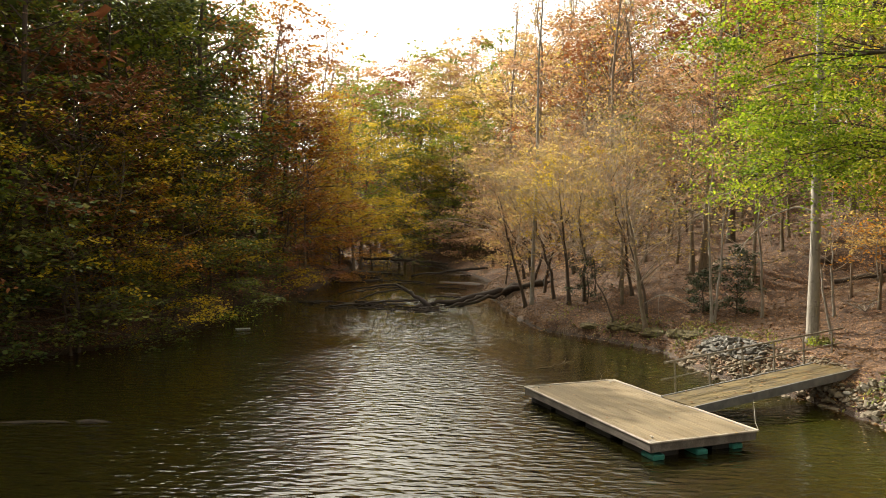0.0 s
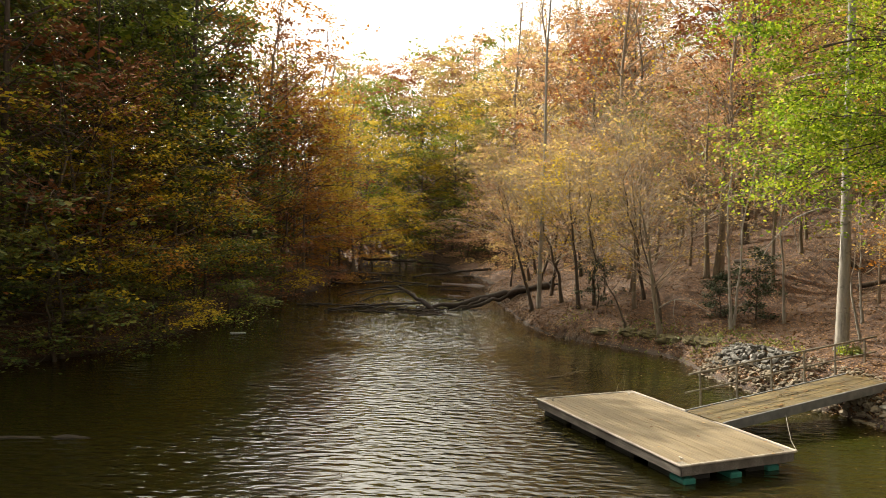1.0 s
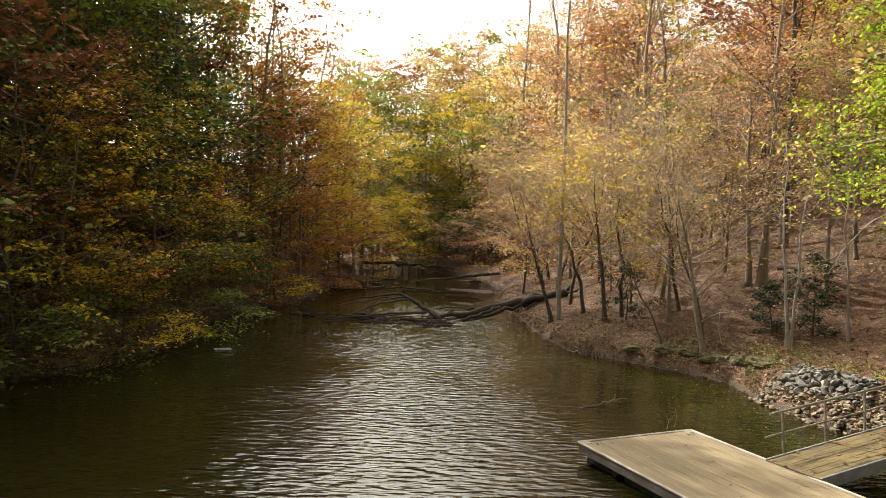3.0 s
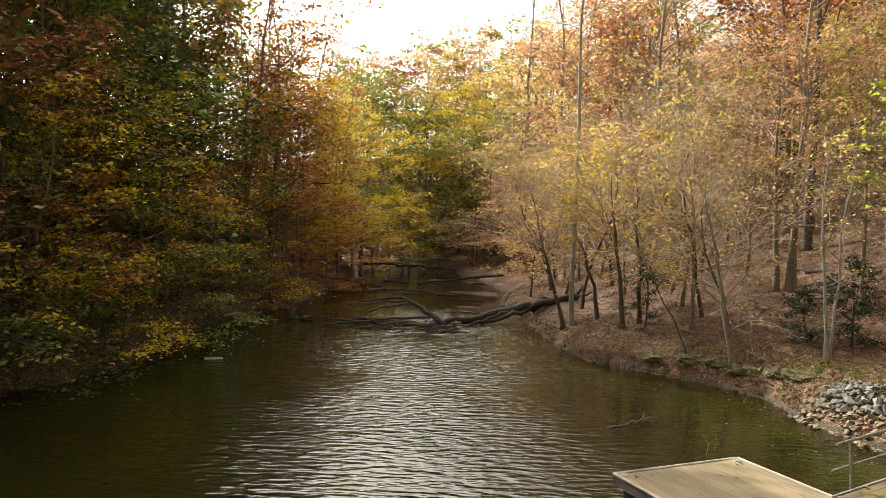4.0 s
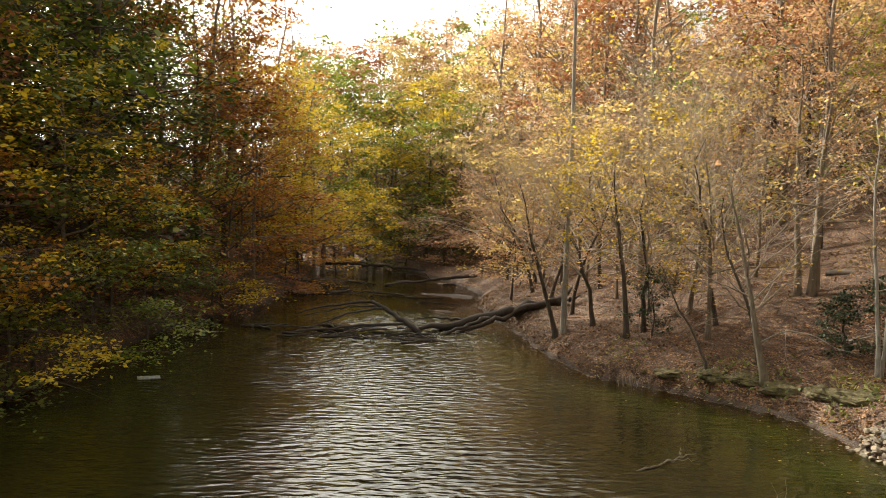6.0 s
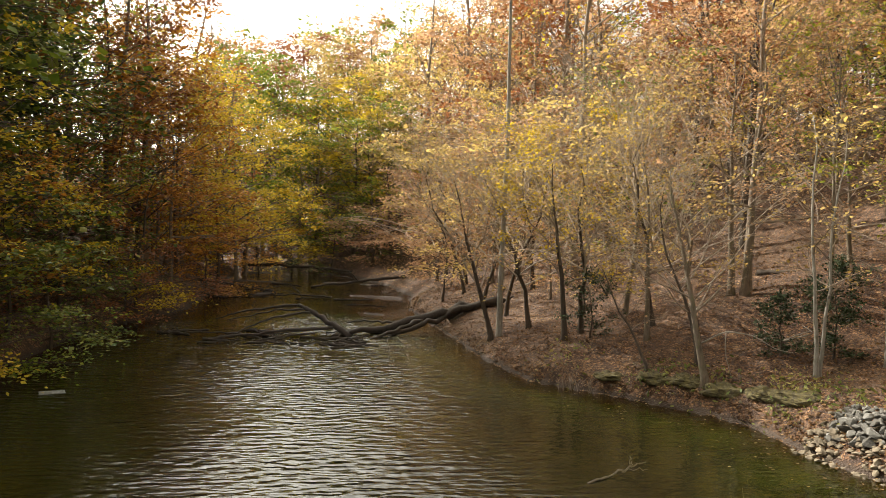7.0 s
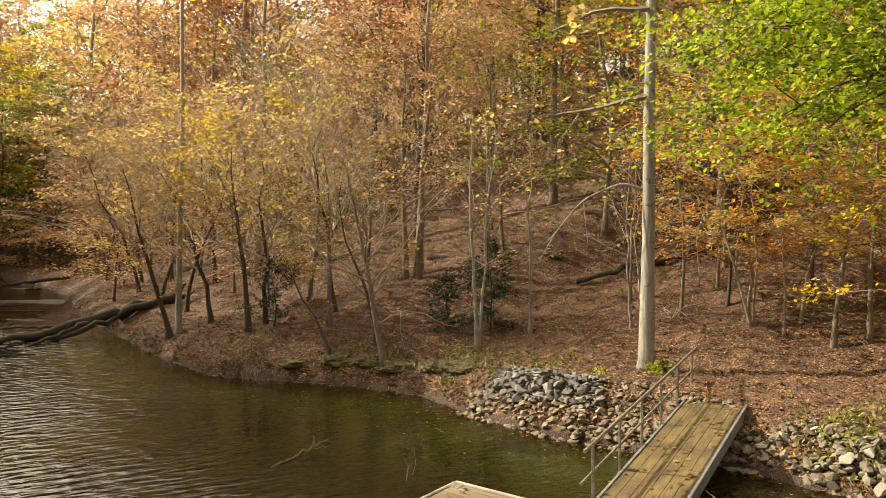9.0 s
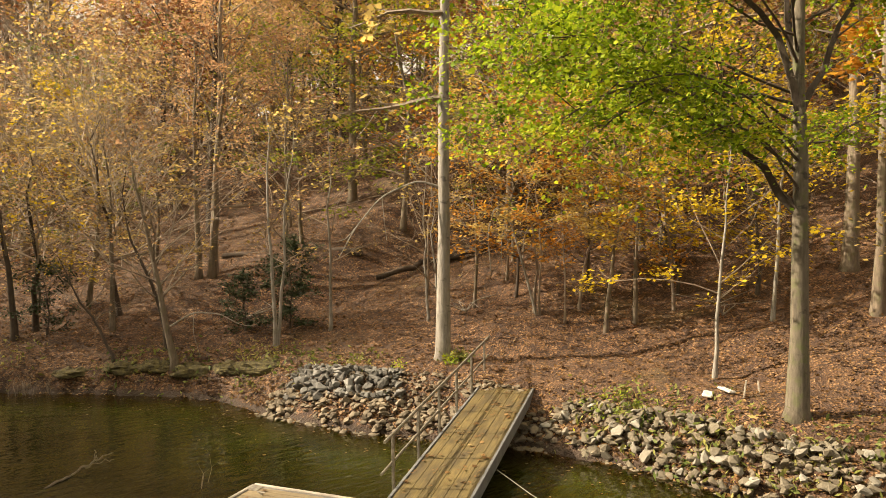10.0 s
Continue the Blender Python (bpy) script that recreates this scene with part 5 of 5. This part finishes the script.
# ---- small things ----
bm = box((0.7, 0.4, 0.03), (0, 0, 0), 0.01)
foam = part("foam_board", bm, FOAM, None)
foam.matrix_basis = pose(-10.9, 34.7, 0.005, 1, 1, 25)
tagged(foam, "white foam board floating on the pond", "board")
for x, y, a in ((14.45, 19.05, 20), (14.75, 18.75, 65)):
    s = part("flat_stone", box((0.42, 0.22, 0.05), (0, 0, 0), 0.02), WHITE, None)
    s.matrix_basis = pose(x, y, gz(x, y) + 0.1, 8, -4, a)
    tagged(s, "flat white slab lying in the leaves", "slab", "white slabs")


for x, y, h, a in ((14.75, 18.35, 0.42, 6), (15.35, 18.25, 0.36, -8)):
    stake = part("stake", box((0.05, 0.04, h), (0, 0, h / 2 - 0.08), 0.006), GREY_WOOD, None)
    stake.matrix_basis = pose(x, y, gz(x, y), a, 4, 20)
    tagged(stake, "short pale wooden stake standing in the leaves", "stake", "wooden stakes")


# ---- fallen leaves, moss and weeds on the bank ----
def fallen_leaves(n, seed):
    r = np.random.default_rng(seed)
    y = r.uniform(8, 62, n)
    yr, xr = np.array(SHORE_R).T
    x = np.interp(y, yr, xr) + 0.05 + 17 * r.uniform(0, 1, n) ** 1.5
    edge = r.uniform(0, 1, n) < 0.08
    x = np.where(edge, np.interp(y, yr, xr) + r.uniform(-0.15, 0.5, n), x)
    c = np.stack([x, y, np.maximum(land(x, y), 0) + 0.03], 1)
    quads = leaf_quads(r, c, 0.09, 0.7, 0.7)
    return tagged(new("fallen_leaves", quad_cloud("fallen_leaves", quads, LEAF["litter"])), "dry brown and tan leaves strewn over the bank", "leaves", kind="stuff")


fallen_leaves(66000, 3)


def floating_leaves(n, seed):
    r = np.random.default_rng(seed)
    y = r.uniform(12, 45, n)
    yr, xr = np.array(SHORE_R).T
    x = np.interp(y, yr, xr) - 0.05 - 3.0 * r.uniform(0, 1, n) ** 2.5
    c = np.stack([x, y, 0 * x + 0.012], 1)
    return tagged(new("floating_leaves", quad_cloud("floating_leaves", leaf_quads(r, c, 0.085, 8.0, 0.7), LEAF["litter"])), "fallen leaves floating along the waterline", "leaves", kind="stuff")


floating_leaves(550, 4)


def moss_mound(x, y, length, high, turn, seed):
    """A lump of undercut bank, grown over with moss."""
    r = random.Random(seed)
    bm = bmesh.new()
    bmesh.ops.create_icosphere(bm, subdivisions=4, radius=0.5)
    for v in bm.verts:
        k = 1 + 0.30 * noise.noise(v.co * 3.6 + Vector((seed, 0, 0))) + 0.10 * noise.noise(v.co * 11.0 + Vector((0, seed, 0)))
        v.co = Vector((v.co.x * 1.2 * length * k, v.co.y * 0.85 * k, v.co.z * high * (k + 0.5 * noise.noise(v.co * 7.0 + Vector((0, 0, seed))))))
    ob = part("moss_mound", bm, MOSS, None)
    ob.matrix_basis = pose(x, y, gz(x, y) - high * 0.26, 0, 0, turn)
    return tagged(ob, "dark mossy lump of undercut earth bank", "mound", "mossy bank lumps")


for i, (x, y, l, h, a) in enumerate(((10.1, 30.4, 1.7, 0.5, -58), (9.0, 32.5, 1.5, 0.55, -42), (7.5, 34.2, 1.2, 0.4, -36), (9.6, 31.5, 1.0, 0.42, -70), (8.2, 33.5, 0.9, 0.42, -35), (6.3, 35.2, 0.9, 0.3, -40))):
    moss_mound(x, y, l, h, a, i + 1)


def weed_clump(x, y, wide, n, seed, size=0.16, colour="weed", label="green and straw-coloured weeds on the bank"):
    r = np.random.default_rng(seed)
    c = np.stack([x + r.normal(0, wide, n), y + r.normal(0, wide, n), np.zeros(n)], 1)
    c[:, 2] = land(c[:, 0], c[:, 1]) + r.uniform(0.02, 0.4, n) * r.uniform(0.2, 1, n)
    return tagged(new("weed_clump", quad_cloud("weed_clump", leaf_quads(r, c, size, 0.1, 0.4), LEAF[colour])), label, "weeds", "weed clumps", kind="stuff")


for i, (x, y, w, n) in enumerate(((9.9, 30.5, 0.6, 160), (8.8, 32.7, 0.5, 130), (7.4, 34.2, 0.5, 110), (10.6, 29.3, 0.5, 120), (11.4, 27.9, 0.4, 120), (13.3, 20.4, 0.6, 420), (13.0, 18.2, 0.6, 420), (12.9, 16.2, 0.5, 320), (13.2, 25.6, 0.25, 160), (7.9, 34.0, 0.5, 90), (10.2, 31.0, 0.5, 110), (5.2, 36.8, 0.6, 90), (14.2, 14.6, 0.7, 300))):
    weed_clump(x, y, w, n, 300 + i)


weed_clump(12.75, 25.55, 0.12, 90, 330, 0.09, "bright", "green ivy at the foot of the pale trunk")
weed_clump(11.75, 26.5, 0.12, 50, 331, 0.09, "bright", "small yellow-green seedling in the leaf litter")
weed_clump(13.35, 20.9, 0.4, 120, 332, 0.08, "bright", "low green plants growing between the riprap stones")
weed_clump(13.1, 20.0, 0.35, 100, 333, 0.08, "bright", "low green plants growing between the riprap stones")


# ---- dead and bent stems ----
def bent_stem(name, paths, mat, label, category="sapling"):
    """paths: (points, radius at the foot, at the tip)."""
    o = np.array(paths[0][0][0], float)
    ob = new(name)
    ob.matrix_basis = pose(*o)
    for i, (pts, ra, rb) in enumerate(paths):
        p = np.array(pts, float) - o
        t = np.linspace(0, len(p) - 1, 4 * len(p))
        fine = np.stack([np.interp(t, np.arange(len(p)), p[:, c]) for c in range(3)], 1)
        fine[1:-1] = (fine[:-2] + 2 * fine[1:-1] + fine[2:]) / 4
        v, f = [], []
        tube(v, f, list(fine), np.linspace(ra, rb, len(fine)), 6)
        mesh_object("stem" if i == 0 else "twig", v, f, mat, ob, smooth=True)
    return tagged(ob, label, category, "bent stems")


bent_stem("bent_sapling", [(((16.9, 25.7, 2.0), (16.4, 26.0, 4.0), (15.9, 26.2, 5.5), (15.5, 26.4, 5.7), (15.3, 26.5, 4.9), (15.4, 26.4, 3.6)), 0.05, 0.015),
                           (((15.9, 26.2, 5.5), (15.6, 26.2, 4.7), (15.5, 26.1, 4.0)), 0.02, 0.008), (((16.4, 26.0, 4.0), (16.8, 26.3, 4.8), (17.3, 26.2, 5.6)), 0.02, 0.008)], BARK_PALE,
          "pale bare sapling bent over in an arch")
bent_stem("drooping_branch", [(((13.05, 26.0, 6.1), (12.4, 26.5, 6.35), (11.6, 27.1, 5.9), (11.0, 27.5, 5.0), (10.7, 27.8, 4.2)), 0.04, 0.01), (((11.6, 27.1, 5.9), (11.8, 27.2, 5.1), (11.9, 27.2, 4.6)), 0.015, 0.006),
                              (((11.0, 27.5, 5.0), (10.6, 27.4, 4.7), (10.2, 27.5, 4.6)), 0.012, 0.005)], BARK_PALE, "long bare branch drooping from the pale trunk", "branch")
bent_stem("dead_branch", [(((8.55, 33.45, 1.9), (9.1, 33.0, 2.35), (9.7, 32.5, 2.3), (10.2, 32.1, 1.95), (10.6, 31.9, 1.9)), 0.03, 0.008), (((9.1, 33.0, 2.35), (9.0, 32.8, 1.7), (9.1, 32.6, 1.1)), 0.015, 0.006)], BARK_PALE,
          "pale dead branch hanging over the bank", "branch")
for i, (x, y, a, n) in enumerate(((15.6, 27.6, 20, 5), (19.5, 21.0, 70, 4), (12.0, 35.0, 140, 4))):
    r = random.Random(i + 50)
    z = gz(x, y)
    bent_stem("dead_branch", [(((x, y, z + 0.1), (x + r.uniform(-0.8, 0.8), y + r.uniform(-0.8, 0.8), z + 0.5), (x + r.uniform(-1.6, 1.6), y + r.uniform(-1.6, 1.6), z + 0.7)), 0.03, 0.008)] +
              [(((x, y, z + 0.1), (x + r.uniform(-0.7, 0.7), y + r.uniform(-0.7, 0.7), z + 0.4), (x + r.uniform(-1.4, 1.4), y + r.uniform(-1.4, 1.4), z + r.uniform(0.1, 0.8))), 0.02, 0.006) for _ in range(n)], BARK_PALE,
              "pale dead branches lying in the leaf litter", "branch")


def leaves_on_boards(name, origin, along, across, n, size, spread, seed, label):
    """Dry leaves blown onto a deck: thickest at the far end."""
    r = np.random.default_rng(seed)
    u = 1 - r.uniform(0, 1, n) ** spread
    v = r.uniform(0, 1, n)
    c = np.array(origin)[None] + u[:, None] * np.array(along)[None] + v[:, None] * np.array(across)[None]
    c[:, 2] += 0.02 + r.uniform(0, 0.02, n)
    return tagged(new(name, quad_cloud(name, leaf_quads(r, c, size, 3.0, 0.7), LEAF["litter"])), label, "leaves", kind="stuff")


leaves_on_boards("leaves_on_gangway", (6.98, 19.62, 0.49), (7.47, 4.10, 0.71), (-0.60, 1.10, 0.0), 420, 0.10, 2.6, 5, "dry leaves blown onto the top of the gangway")
leaves_on_boards("leaves_on_dock", (2.5, 21.6, 0.45), (2.6, -5.5, 0.0), (2.8, 1.25, 0.0), 40, 0.09, 1.0, 6, "a few dry leaves lying on the dock")


def reed_clump(x, y, n, seed):
    r = random.Random(seed)
    ob = new("reed_clump")
    ob.matrix_basis = pose(x, y, 0)
    v, f = [], []
    for _ in range(n):
        a, d = r.uniform(0, 6.28), r.uniform(0, 0.35)
        p = np.array((math.cos(a) * d, math.sin(a) * d, -0.15))
        tube(v, f, [p, p + np.array((r.uniform(-0.1, 0.1), r.uniform(-0.1, 0.1), 0.4)), p + np.array((r.uniform(-0.3, 0.3), r.uniform(-0.3, 0.3), r.uniform(0.5, 0.8)))], [0.008, 0.006, 0.002], 3, cap=False)
    tagged(mesh_object("stems", v, f, BARK_TWIG, ob), kind="stuff")
    return tagged(ob, "tuft of dry brown stems standing in the shallows", "reeds", "reed tufts")


for i, (x, y, n) in enumerate(((5.0, 35.4, 26), (5.6, 35.0, 14), (5.2, 24.9, 3))):
    reed_clump(x, y, n, 70 + i)


# ---- driftwood caught against the drowned treetop ----
def driftwood(x, y, length, rad, turn, seed):
    r = np.random.default_rng(seed)
    n = 7
    t = np.linspace(-0.5, 0.5, n)
    p = np.stack([length * t, r.normal(0, 0.06 * length, n).cumsum() * 0.4, 0.03 + r.normal(0, 0.03, n)], 1)
    v, f = [], []
    tube(v, f, list(p), rad * np.linspace(1, 0.4, n) * r.uniform(0.8, 1.15, n), 6)
    for _ in range(2):
        q = p[r.integers(1, n - 1)]
        tube(v, f, [q, q + np.array([r.uniform(-0.5, 0.5), r.uniform(-0.5, 0.5), r.uniform(0.05, 0.3)]) * length * 0.35], [rad * 0.5, rad * 0.2], 5)
    ob = mesh_object("driftwood", v, f, LOG_BARK, smooth=True)
    ob.matrix_basis = pose(x, y, 0, 0, 0, turn)
    return tagged(ob, "dark wet stick of driftwood on the water", "driftwood", "driftwood")


dr = random.Random(17)
for i in range(30):
    driftwood(dr.uniform(-10.5, -1.5), dr.uniform(43.2, 47.5), dr.uniform(0.8, 2.6), dr.uniform(0.03, 0.075), dr.gauss(0, 25), 400 + i)
for i in range(16):
    driftwood(dr.uniform(-12.0, 0.5), dr.uniform(58.0, 76.0), dr.uniform(1.2, 3.5), dr.uniform(0.04, 0.1), dr.gauss(0, 30), 440 + i)
